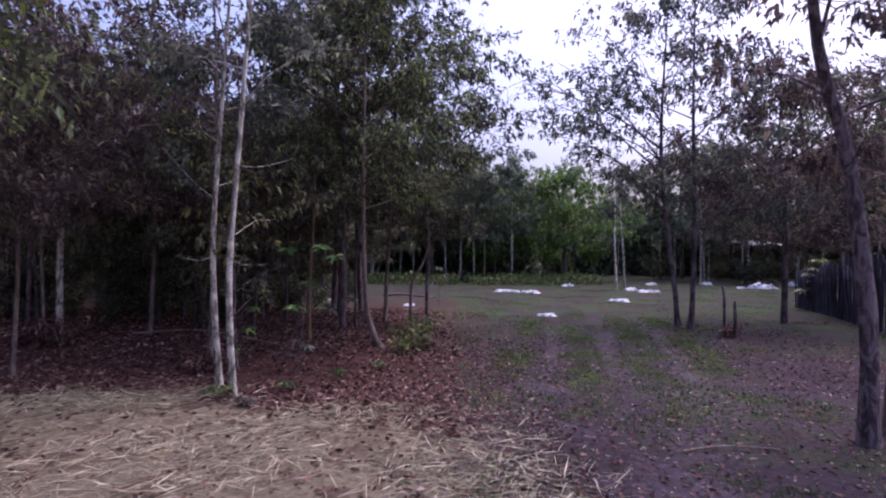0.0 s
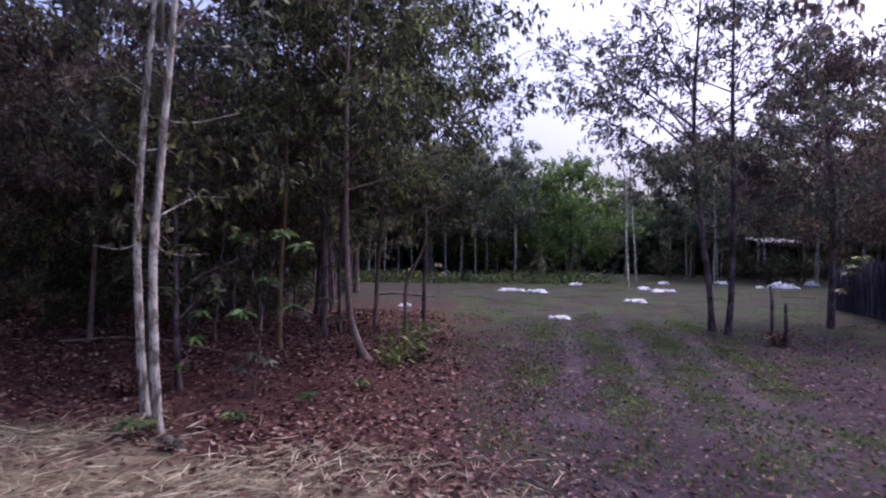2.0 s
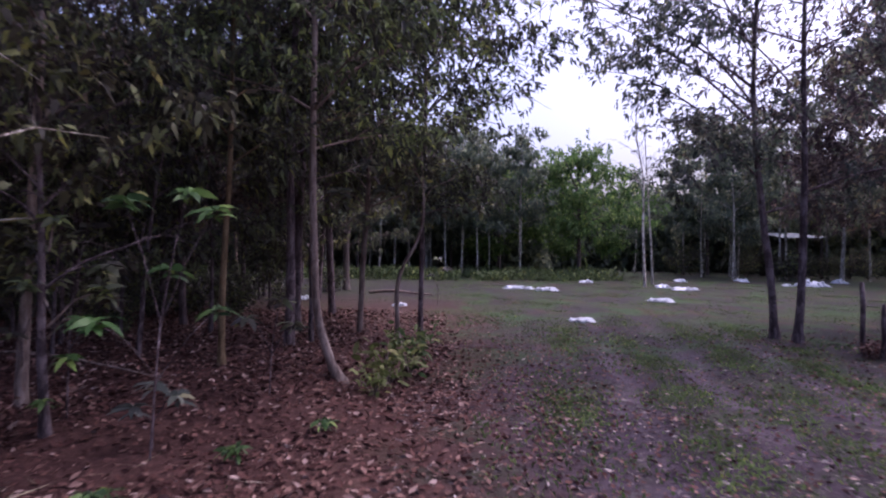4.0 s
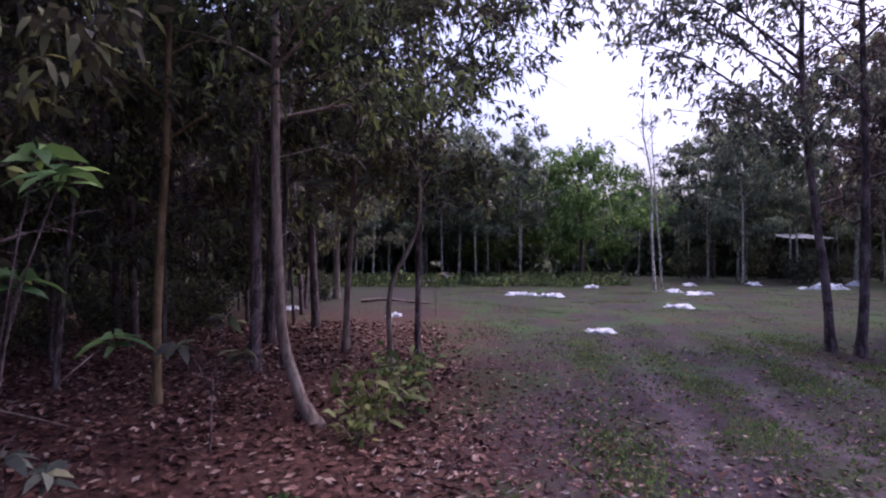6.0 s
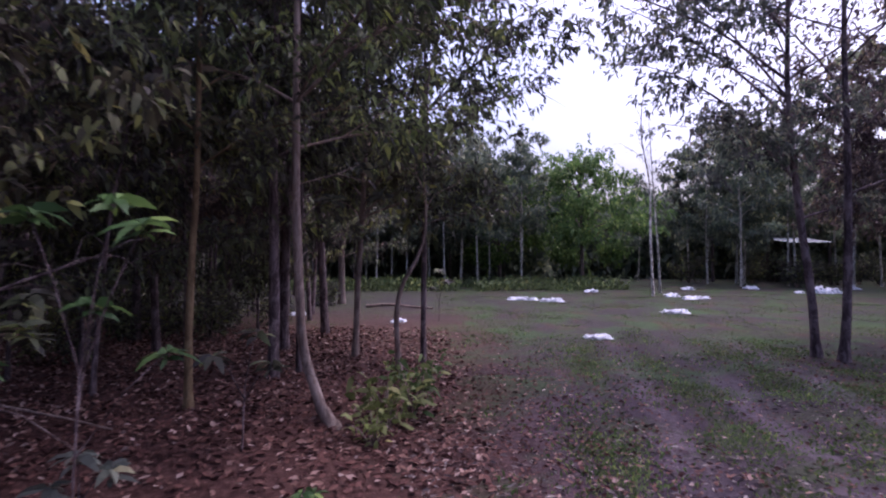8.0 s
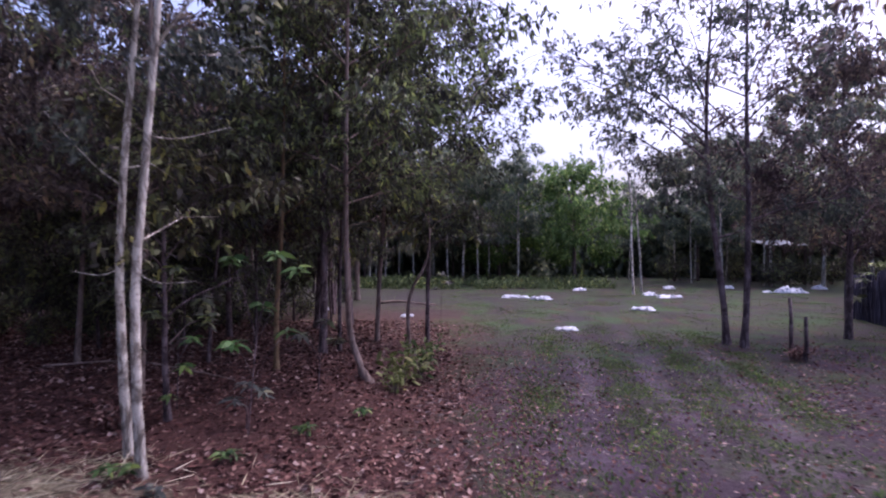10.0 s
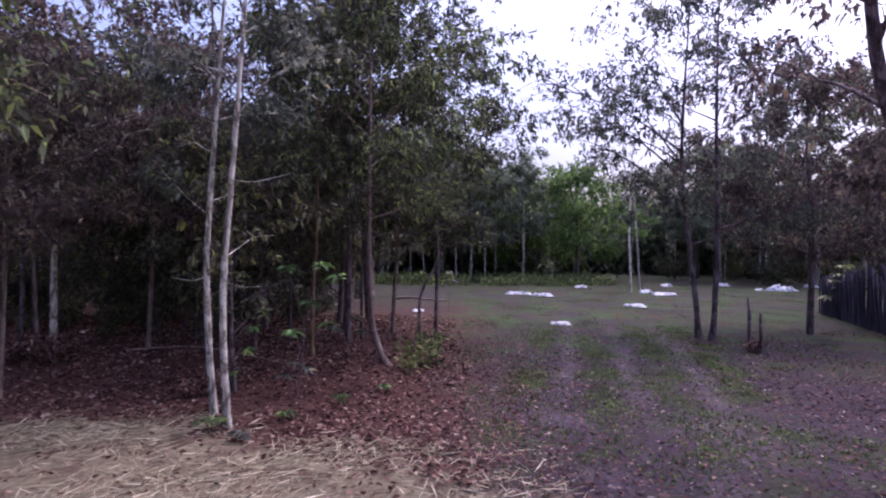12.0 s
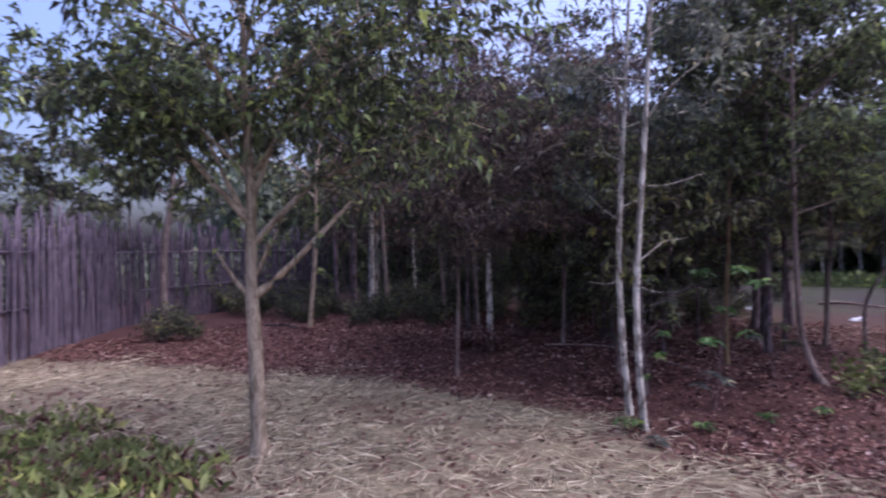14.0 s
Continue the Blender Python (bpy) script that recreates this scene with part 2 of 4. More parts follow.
# ---- mesh helpers ----
def mesh_of(name, verts, faces, mats, smooth=False):
    me = bpy.data.meshes.new(name)
    me.from_pydata([tuple(v) for v in verts] if not isinstance(verts, np.ndarray) else verts.tolist(), [], faces if isinstance(faces, list) else faces.tolist())
    for m in mats:
        me.materials.append(m)
    if smooth:
        me.polygons.foreach_set("use_smooth", [True] * len(me.polygons))
    me.update()
    return me


def child(name, me, parent, label=""):
    ob = new(name, me)
    ob.parent = parent
    return tagged(ob, label=label)


def part(name, bm, mat, parent, label=""):
    me = bpy.data.meshes.new(name)
    bm.to_mesh(me)
    bm.free()
    me.materials.append(mat)
    return child(name, me, parent, label)


def tube(paths):
    """Tapered, slightly lumpy tubes. A path is (points with radii, sides, root); root: the ring of an earlier path that it grows from."""
    V, Fc, rings = [], [], []
    for path, sd, root in paths:
        pts = [Vector(p) for p, _ in path]
        mine = []
        for i, (p, r) in enumerate(path):
            if i == 0 and root is not None:
                mine.append(rings[root[0]][root[1]])
                continue
            d = (pts[min(i + 1, len(pts) - 1)] - pts[max(i - 1, 0)]).normalized()
            a = d.orthogonal().normalized() if abs(d.z) < 0.9 else (Vector((1, 0, 0)) - d * d.x).normalized()
            b = d.cross(a)
            ring = []
            for k in range(sd):
                w = 2 * math.pi * k / sd
                rr = r * (1 + 0.10 * math.sin(3 * w + i * 0.7) + 0.05 * math.sin(i * 2.1 + k))
                ring.append(len(V))
                V.append(Vector(p) + a * (math.cos(w) * rr) + b * (math.sin(w) * rr))
            mine.append(ring)
        rings.append(mine)
        for q, t in zip(mine, mine[1:]):
            for k in range(sd):
                k2 = (k + 1) % sd
                Fc.append((q[k], q[k2], t[k2], t[k]))
        Fc.append(tuple(mine[-1]))
    return V, Fc


def leaf_arrays(pos, along, length, width, rng, detail=True, droop=0.35):
    """Leaf blades at pos that point along: a folded pointed blade, bent down towards the tip."""
    n = len(pos)
    along = along / np.linalg.norm(along, axis=1, keepdims=True)
    up = np.tile([0.0, 0.0, 1.0], (n, 1)) + rng.normal(0, 0.55, (n, 3))
    side = np.cross(along, up)
    side /= np.linalg.norm(side, axis=1, keepdims=True) + 1e-9
    nor = np.cross(side, along)
    L, W = length[:, None], width[:, None]
    down = np.array([0, 0, -1.0]) * droop * L
    if detail:
        e1, e2 = pos + along * L * 0.28 + down * 0.1, pos + along * L * 0.64 + down * 0.45
        v = np.stack([pos, e1 + side * W * 0.5 + nor * W * 0.12, e1 - side * W * 0.5 + nor * W * 0.12,
                      e2 + side * W * 0.4 + nor * W * 0.1, e2 - side * W * 0.4 + nor * W * 0.1, pos + along * L * 0.95 + down], axis=1)
        f = np.array([[0, 1, 2], [1, 3, 2], [3, 4, 2], [3, 5, 4]])
        k = 6
    else:
        v = np.stack([pos, pos + along * L * 0.42 + side * W * 0.5 + nor * W * 0.15, pos + along * L * 0.95 + down,
                      pos + along * L * 0.42 - side * W * 0.5 + nor * W * 0.15], axis=1)
        f = np.array([[0, 1, 2], [0, 2, 3]])
        k = 4
    faces = (f[None] + (np.arange(n) * k)[:, None, None]).reshape(-1, 3)
    return v.reshape(-1, 3), faces


def spline(pts, steps):
    """Points along a smooth line through pts."""
    P = [Vector(p) for p in pts]
    out = []
    for i in range(len(P) - 1):
        p0, p1, p2, p3 = P[max(i - 1, 0)], P[i], P[i + 1], P[min(i + 2, len(P) - 1)]
        for s in range(steps):
            t = s / steps
            out.append(0.5 * ((2 * p1) + (p2 - p0) * t + (2 * p0 - 5 * p1 + 4 * p2 - p3) * t * t + (3 * p1 - p0 - 3 * p2 + p3) * t ** 3))
    out.append(P[-1])
    return out


def tree_meshes(seed, height, r0, crown_base, crown_r, leaves, leaf_len, bark_mat, leaf_mat, bend=None, limbs=9, detail=True,
                openness=1.0, dead=0, leaf_w=0.4, flare=1.35, spread=None, droop=0.35, low=0, forks=(), steep=1.0, thin_top=1.0, tuft=6, hang=0.3, fine_leaf=False, sprays=(), clump=95):
    """The trunk, each limb and the crown of a tree. bend: (x, y, z) points the trunk passes after its foot. low: limbs below the crown's base."""
    rng = np.random.default_rng(seed)
    if bend is None:
        w = rng.normal(0, 0.012 * height, (4, 2))
        lean = rng.normal(0, 0.03 * height, 2)
        bend = [(lean[0] * t + w[i, 0] * t, lean[1] * t + w[i, 1] * t, height * t) for i, t in enumerate((0.25, 0.5, 0.75, 1.0))]
    line = spline([(0, 0, -0.12)] + list(bend), 5 if detail else 3)
    top = line[-1].z

    def rad(z):
        f = max(0.0, min(1.0, z / top))
        return r0 * ((1 - f) ** 0.8 * 0.9 + 0.1) * (1 + (flare - 1) * math.exp(-max(z, 0) / 0.14))

    sides = 8 if detail else 6
    stem = ([(p, rad(p.z)) for p in line], sides, None)
    far_paths = [stem]
    limb_list, cpos, cdir = [], [], []
    for i in range(limbs):
        t = (i + rng.uniform(0.1, 0.9)) / limbs
        z = crown_base + (top - crown_base) * (t ** 0.9) * 0.96
        if i < low:
            z = crown_base * rng.uniform(0.55, 0.95)
        reach = crown_r * (0.55 + 0.6 * math.sin(math.pi * (0.15 + 0.8 * t))) * rng.uniform(0.65, 1.1) * (1 - 0.62 * t * t)
        a = i * 2.4 + rng.uniform(-0.6, 0.6)
        rise = reach * rng.uniform(0.35, 1.0) * (0.55 + 0.7 * t) * steep
        near = min(range(len(line)), key=lambda k: abs(line[k].z - z))
        o = line[near]
        d = Vector((math.cos(a), math.sin(a), 0))
        q = [o, o + d * reach * 0.35 + Vector((0, 0, rise * 0.5)), o + d * reach * 0.75 + Vector((rng.normal(0, 0.1), rng.normal(0, 0.1), rise * 0.85)), o + d * reach + Vector((rng.normal(0, 0.15), rng.normal(0, 0.15), rise))]
        ln = spline(q, 3 if detail else 2)
        lr = min(rad(z) * 0.5, 0.008 + 0.010 * reach)
        own = []
        sd = 5 if detail else 6
        limb = ([(p, lr * (1 - 0.8 * k / (len(ln) - 1))) for k, p in enumerate(ln)], sd, None if detail else (0, near))
        paths = [limb]
        if not detail:
            far_paths.append(limb)
        home = len(far_paths) - 1
        for s in range(7 if detail else 5):
            k = int(rng.integers(2, len(ln)))
            o2 = ln[k]
            a2 = a + rng.normal(0, 0.9)
            ln2 = max(0.3, reach * rng.uniform(0.25, 0.6))
            e = o2 + Vector((math.cos(a2) * ln2, math.sin(a2) * ln2, ln2 * rng.uniform(-0.4, 0.6)))
            m = o2.lerp(e, 0.5) + Vector((0, 0, ln2 * 0.1))
            if detail:
                paths.append(([(o2, lr * 0.4), (o2.lerp(m, 0.3), lr * 0.32), (m, lr * 0.25), (e, lr * 0.08)], 5, (0, k)))
            for w in np.linspace(0.25, 1.05, 5):
                cpos.append(o2.lerp(e, w))
                cdir.append((e - o2).normalized())
        for k in range(3, len(ln)):
            cpos.append(ln[k])
            cdir.append(d)
        if detail:
            limb_list.append(tube(paths))
    for s in range(8):
        cpos.append(line[-1] + Vector(rng.normal(0, 0.15 * crown_r, 3)))
        cdir.append(Vector((0, 0, 1)))
    cpos, cdir = np.array(cpos), np.array(cdir)
    for z, tip, fr in forks:
        o = line[min(range(len(line)), key=lambda k: abs(line[k].z - z))]
        e = Vector(tip)
        ln = spline([o, o.lerp(e, 0.4) - Vector((0, 0, 0.06)), e], 4)
        limb_list.append(tube([([(p, fr * (1 - 0.7 * k / (len(ln) - 1))) for k, p in enumerate(ln)], 6, None)]))
        cpos = np.concatenate([cpos, np.array([ln[-1], ln[-2], ln[-3]])])
        cdir = np.concatenate([cdir, np.array([(e - o).normalized()] * 3)])
    # long leafy boughs that reach out to given tips
    bough_from = len(cpos)
    for z, tip, fr in sprays:
        o = line[min(range(len(line)), key=lambda k: abs(line[k].z - z))]
        e = Vector(tip)
        ln = spline([o, o.lerp(e, 0.35) + Vector((0, 0, 0.25)), o.lerp(e, 0.7) + Vector((rng.normal(0, 0.15), rng.normal(0, 0.15), 0.2)), e], 4)
        paths = [([(p, fr * (1 - 0.85 * k / (len(ln) - 1))) for k, p in enumerate(ln)], 5, None)]
        fresh, way = [], []
        for k in range(4, len(ln)):
            for s in range(2):
                tw = Vector((rng.normal(0, 0.5), rng.normal(0, 0.5), rng.normal(-0.05, 0.4))) + (e - o).normalized() * 0.35
                q = ln[k] + tw
                paths.append(([(ln[k], fr * 0.35), (ln[k].lerp(q, 0.5) + Vector((0, 0, 0.05)), fr * 0.22), (q, fr * 0.08)], 5, (0, k)))
                for w in (0.5, 0.8, 1.0):
                    fresh.append(ln[k].lerp(q, w))
                    way.append(tw.normalized())
        limb_list.append(tube(paths))
        cpos, cdir = np.concatenate([cpos, np.array(fresh)]), np.concatenate([cdir, np.array(way)])
    for i in range(dead):
        z = crown_base * rng.uniform(0.5, 1.0)
        o = line[min(range(len(line)), key=lambda k: abs(line[k].z - z))]
        a = rng.uniform(0, 6.28)
        ln2 = rng.uniform(0.5, 1.3)
        e = o + Vector((math.cos(a) * ln2, math.sin(a) * ln2, rng.uniform(-0.1, 0.5)))
        mid = o.lerp(e, 0.5) + Vector((0, 0, 0.12))
        side = mid + Vector((math.cos(a + 0.9) * 0.4, math.sin(a + 0.9) * 0.4, 0.15))
        limb_list.append(tube([([(o, 0.009), (mid, 0.006), (e, 0.002)], 5, None), ([(mid, 0.006), (mid.lerp(side, 0.3), 0.004), (side, 0.0015)], 5, (0, 1))]))
    crown = None
    if leaves:
        # leaves thin out towards the top of the crown
        up = np.clip((cpos[:, 2] - crown_base) / max(0.1, top - crown_base), 0, 1)
        share = np.clip(1.3 - thin_top * up, 0.22, 2)
        share[bough_from:] *= 2.2
        # leaves sit in tufts at the twigs' ends
        tufts = max(1, leaves // tuft)
        leaves = tufts * tuft
        clumps = max(24, int(leaves / clump))
        homes = rng.choice(len(cpos), clumps, p=share / share.sum())
        idx = homes[rng.integers(0, clumps, tufts)]
        sp = spread if spread else 0.13 + 0.04 * crown_r * openness
        heart = cpos[idx] + rng.normal(0, sp, (tufts, 3)) * np.array([1.15, 1.15, 0.7])
        axis = cdir[idx] * 0.5 + rng.normal(0, 0.45, (tufts, 3))
        p = np.repeat(heart, tuft, axis=0) + rng.normal(0, 0.3 * leaf_len, (leaves, 3))
        al = np.repeat(axis, tuft, axis=0) + rng.normal(0, 0.8, (leaves, 3))
        al[:, 2] -= hang
        ll = leaf_len * rng.uniform(0.6, 1.3, leaves)
        crown = leaf_arrays(p, al, ll, ll * leaf_w * rng.uniform(0.75, 1.3, leaves), rng, fine_leaf, droop)
    out = {"trunk": mesh_of("trunk", *tube([stem] if detail else far_paths), [bark_mat], True), "limbs": [mesh_of("limb", v, f, [bark_mat], True) for v, f in limb_list]}
    out["crown"] = mesh_of("crown", crown[0], crown[1], [leaf_mat]) if crown else None
    return out


def tree_thing(meshes, x, y, label, group="", name="tree", turn=0.0, scale=1.0, z=0.0, crown_label="", category="tree"):
    root = new(name)
    root.matrix_basis = pose(x, y, z, 0, 0, turn) @ Matrix.Scale(scale, 4)
    tagged(root, label, category, group)
    child("trunk", meshes["trunk"], root)
    for me in meshes["limbs"]:
        child("limb", me, root)
    if meshes["crown"]:
        child("crown", meshes["crown"], root, crown_label)
    return root


# ---- ground ----
def ease(v):
    v = max(0.0, min(1.0, v))
    return v * v * (3 - 2 * v)


def mound(x, y):
    """The wood's floor lies a little higher than the track."""
    return 0.24 * ease((-x - 0.6) / 1.6) * ease((y - 10) / 2.5) * (1 - ease((y - 17) / 7)) * (1 - ease((-x - 11) / 6))


def ground_height(x, y):
    return mound(x, y) + 0.05 * noise.noise((x * 0.35, y * 0.35, 0)) + 0.025 * noise.noise((x * 1.3, y * 1.3, 4)) + rut(x, y)


def rut(x, y):
    """Two shallow wheel tracks that run up the clearing."""
    c = 2.2 + 0.2 * (y - 12)
    return -0.035 * (math.exp(-((x - c) / 0.24) ** 2) + math.exp(-((x - c - 1.25) / 0.24) ** 2)) if 3 < y < 30 else 0.0


def build_ground():
    xs = np.concatenate([[-900, -300, -120], np.arange(-60, -14, 2.0), np.arange(-14, 14, 0.2), np.arange(14, 62, 2.0), [120, 300, 900]])
    ys = np.concatenate([[-900, -300, -100, -40, -15, -5], np.arange(0, 30, 0.2), np.arange(30, 90, 2.5), [120, 300, 900]])
    V = [(x, y, ground_height(x, y)) for y in ys for x in xs]
    w = len(xs)
    Fc = [(j * w + i, j * w + i + 1, (j + 1) * w + i + 1, (j + 1) * w + i) for j in range(len(ys) - 1) for i in range(w - 1)]
    ob = new("ground", mesh_of("ground", V, Fc, [GROUND], True))
    return tagged(ob, "leaf-strewn bare earth with sparse grass and wheel tracks", "ground", kind="structure")


build_ground()


def gh(x, y):
    return ground_height(x, y)


# ---- single trees near the camera ----
def placed(kind, x, y, label, **kw):
    return tree_thing(tree_meshes(**kw), x, y, label, z=gh(x, y), name=kind)


PALE = dict(bark_mat=BARK_PALE, leaf_mat=LEAF_GREY, flare=1.2)
placed("tree", -3.03, 8.6, "slender pale grey tree, one of a leaning pair", seed=1, height=9.5, r0=0.053, crown_base=4.2, crown_r=1.5, leaves=2600, leaf_len=0.12,
       bend=[(-0.06, 0.0, 0.8), (-0.09, 0.0, 1.7), (-0.06, 0.02, 2.5), (0.0, 0.04, 3.4), (0.16, 0.1, 6.0), (0.3, 0.2, 9.5)], limbs=12, dead=1,
       forks=[(2.05, (0.52, 0.0, 1.95), 0.009), (3.3, (0.8, 0.1, 3.5), 0.009)], **PALE)
placed("tree", -3.43, 9.12, "slender pale grey tree with dead twigs, one of a pair", seed=2, height=9.5, r0=0.053, crown_base=4.2, crown_r=1.5, leaves=2600, leaf_len=0.12,
       bend=[(-0.08, 0.0, 0.8), (-0.13, 0.0, 1.7), (-0.14, 0.02, 2.5), (-0.1, 0.04, 3.4), (0.0, 0.2, 6.0), (0.1, 0.3, 9.0)], limbs=12, dead=2,
       forks=[(2.1, (-0.6, -0.1, 2.0), 0.009), (2.9, (-0.9, -0.1, 3.7), 0.011)], **PALE)
placed("tree", -4.43, 11.2, "slim grey tree behind the pale pair", seed=3, height=8.5, r0=0.06, crown_base=2.9, crown_r=1.9, leaves=5600, leaf_len=0.125, limbs=14,
       bark_mat=BARK_GREY, leaf_mat=LEAF, dead=3)
placed("tree", -1.26, 12.64, "tree with a trunk swept sideways at its foot", seed=4, height=9.5, r0=0.056, crown_base=2.9, crown_r=2.0, thin_top=0.5, leaves=11520, leaf_len=0.125,
       bend=[(-0.13, 0.0, 0.1), (-0.24, 0.0, 0.35), (-0.38, 0.0, 0.85), (-0.44, 0.0, 1.6), (-0.47, 0.0, 3.0), (-0.48, 0.1, 6.0), (-0.4, 0.1, 9.5)], limbs=22, dead=2, clump=60, flare=1.9, bark_mat=BARK_GREY, leaf_mat=LEAF_GREEN,
       sprays=[(4.6, (2.0, 0.6, 6.6), 0.03), (3.6, (1.4, -0.6, 4.3), 0.025)])
placed("tree", -2.48, 14.4, "straight dark tree with a dense crown", seed=5, height=10.5, r0=0.078, crown_base=2.5, crown_r=2.5, thin_top=0.4, clump=60, leaves=14699, leaf_len=0.135, limbs=24,
       bend=[(0.02, 0, 1.5), (0.0, 0, 3.5), (0.1, 0, 7.0), (0.1, 0, 10.5)], bark_mat=BARK_DARK, leaf_mat=LEAF_GREEN, dead=3)
placed("tree", -2.22, 14.8, "thin dark tree close behind a thicker one", seed=22, height=8.5, r0=0.042, crown_base=3.0, crown_r=1.6, thin_top=0.5, leaves=5590, leaf_len=0.13, limbs=13,
       bend=[(0.0, 0, 1.5), (0.05, 0, 3.5), (0.0, 0, 6.0), (0.1, 0, 8.5)], bark_mat=BARK_DARK, leaf_mat=LEAF)
placed("tree", -3.0, 16.9, "dark reddish tree in a close group of trunks", seed=31, height=10.0, r0=0.085, crown_base=2.3, crown_r=2.4, leaves=7600, leaf_len=0.15, limbs=20,
       bend=[(0.03, 0, 1.5), (0.1, 0, 3.5), (0.1, 0, 7.0), (0.1, 0, 10.0)], bark_mat=BARK_DARK, leaf_mat=LEAF)
placed("tree", -2.75, 19.4, "dark tree standing behind a close group of trunks", seed=32, height=10.0, r0=0.09, crown_base=2.2, crown_r=2.7, leaves=7600, leaf_len=0.16, limbs=20,
       bark_mat=BARK_DARK, leaf_mat=LEAF)
placed("tree", -3.45, 18.3, "dark trunked tree deep in the wood", seed=6, height=11, r0=0.10, crown_base=2.4, crown_r=2.7, leaves=7400, leaf_len=0.16, limbs=20,
       bark_mat=BARK_DARK, leaf_mat=LEAF)
thin_tree = placed("tree", -1.66, 16.45, "thin pale tree beside the leafy bush", seed=7, height=8.5, r0=0.058, crown_base=2.2, crown_r=2.3, leaves=6800, leaf_len=0.13, limbs=18,
       bend=[(0.05, 0, 1.2), (0.12, 0, 2.4), (0.2, 0, 4.5), (0.25, 0, 8.5)], bark_mat=BARK_GREY, leaf_mat=LEAF)
placed("tree", -0.5, 16.8, "leafy tree at the edge of the clearing", seed=8, height=9.0, r0=0.055, crown_base=2.6, crown_r=2.1, leaves=8100, leaf_len=0.13, limbs=20, clump=55,
       bark_mat=BARK_DARK, leaf_mat=LEAF, sprays=[(4.5, (2.4, -0.3, 6.0), 0.03), (3.8, (2.0, 0.4, 5.0), 0.028)])
placed("tree", -2.9, 12.7, "young tree with a yellowish trunk", seed=9, height=7.5, r0=0.046, crown_base=2.3, crown_r=2.0, leaves=5900, leaf_len=0.125, limbs=16,
       bend=[(0.0, 0, 0.8), (0.03, 0, 1.7), (0.08, 0, 2.6), (0.1, 0, 5.0), (0.1, 0, 7.5)], bark_mat=BARK_OCHRE, leaf_mat=LEAF)
placed("tree", -0.85, 15.9, "crooked sapling leaning over the bush", seed=10, height=3.8, r0=0.05, crown_base=2.1, crown_r=1.1, leaves=900, leaf_len=0.15, limbs=8,
       bend=[(-0.05, 0, 0.85), (0.04, 0, 1.4), (0.28, 0, 1.85), (0.42, 0.05, 2.4), (0.36, 0.1, 3.8)], bark_mat=BARK_GREY, leaf_mat=LEAF, fine_leaf=True)
mossy_tree = placed("tree", -3.68, 10.5, "young leafy tree with a mossy stem", seed=16, height=3.8, r0=0.046, crown_base=1.3, crown_r=1.2, leaves=1900, leaf_len=0.14, limbs=11,
       bark_mat=BARK_DARK, leaf_mat=LEAF, fine_leaf=True)
placed("tree", -4.3, 13.3, "young leafy tree in the shade", seed=18, height=4.4, r0=0.035, crown_base=1.3, crown_r=1.3, leaves=1900, leaf_len=0.14, limbs=12,
       bark_mat=BARK_DARK, leaf_mat=LEAF)
placed("tree", -5.6, 15.2, "young leafy tree in the shade", seed=19, height=4.5, r0=0.035, crown_base=1.0, crown_r=1.3, leaves=2000, leaf_len=0.14, limbs=12,
       bark_mat=BARK_DARK, leaf_mat=LEAF)
YOUNG = [dict(height=4.4, crown_base=0.9, crown_r=1.5, leaves=3300), dict(height=3.8, crown_base=0.8, crown_r=1.35, leaves=2800), dict(height=4.9, crown_base=1.2, crown_r=1.5, leaves=3300)]
YOUNG = [tree_meshes(seed=100 + i, r0=0.034, leaf_len=0.15, limbs=13, bark_mat=BARK_DARK, leaf_mat=LEAF, **k) for i, k in enumerate(YOUNG)]
for i, (x, y) in enumerate(((-5.3, 13.0), (-6.1, 14.4), (-7.2, 14.9), (-4.2, 15.6), (-8.9, 15.6), (-10.4, 15.0), (-6.0, 19.2), (-4.9, 21.5), (-7.6, 21.8), (-9.8, 18.5), (-11.5, 17.6), (-3.6, 21.0), (-10.8, 21.5), (-13.0, 17.5), (-6.3, 25.0))):
    tree_thing(YOUNG[i % 3], x, y, "young leafy tree in the shade of the wood", "young trees of the wood", turn=i * 77, scale=0.85 + 0.09 * (i % 4), z=gh(x, y) - 0.02)
# the pair of open trees beyond the path
RIGHT = dict(bark_mat=BARK_DARK, leaf_mat=LEAF_GREY, flare=1.7)
placed("tree", 6.9, 17.4, "dark slender tree with an open airy crown", seed=11, height=10.5, r0=0.082, crown_base=2.6, crown_r=2.7, leaves=7600, spread=0.2, leaf_len=0.135,
       bend=[(-0.12, 0, 1.2), (-0.3, 0, 2.6), (-0.5, 0, 4.5), (-0.5, 0, 6.5), (-0.3, 0, 10.0)], limbs=17, openness=1.2, thin_top=0.45, clump=30,
       sprays=[(5.4, (-4.4, 0.1, 7.3), 0.035), (6.0, (-2.7, -0.3, 8.5), 0.03), (3.6, (-3.3, 0.2, 5.6), 0.035), (4.4, (-3.9, -0.4, 6.5), 0.035), (5.0, (-3.0, 0.6, 7.6), 0.03), (3.2, (-2.4, -0.5, 4.4), 0.028)], **RIGHT)
placed("tree", 7.06, 16.9, "dark upright tree with an open airy crown", seed=12, height=10.5, r0=0.082, crown_base=2.8, crown_r=2.7, leaves=6800, spread=0.2, leaf_len=0.135,
       bend=[(0.06, 0, 1.2), (0.1, 0, 3.5), (0.05, 0, 6.0), (0.1, 0, 10.0)], limbs=17, openness=1.2, thin_top=0.45, clump=30, **RIGHT)
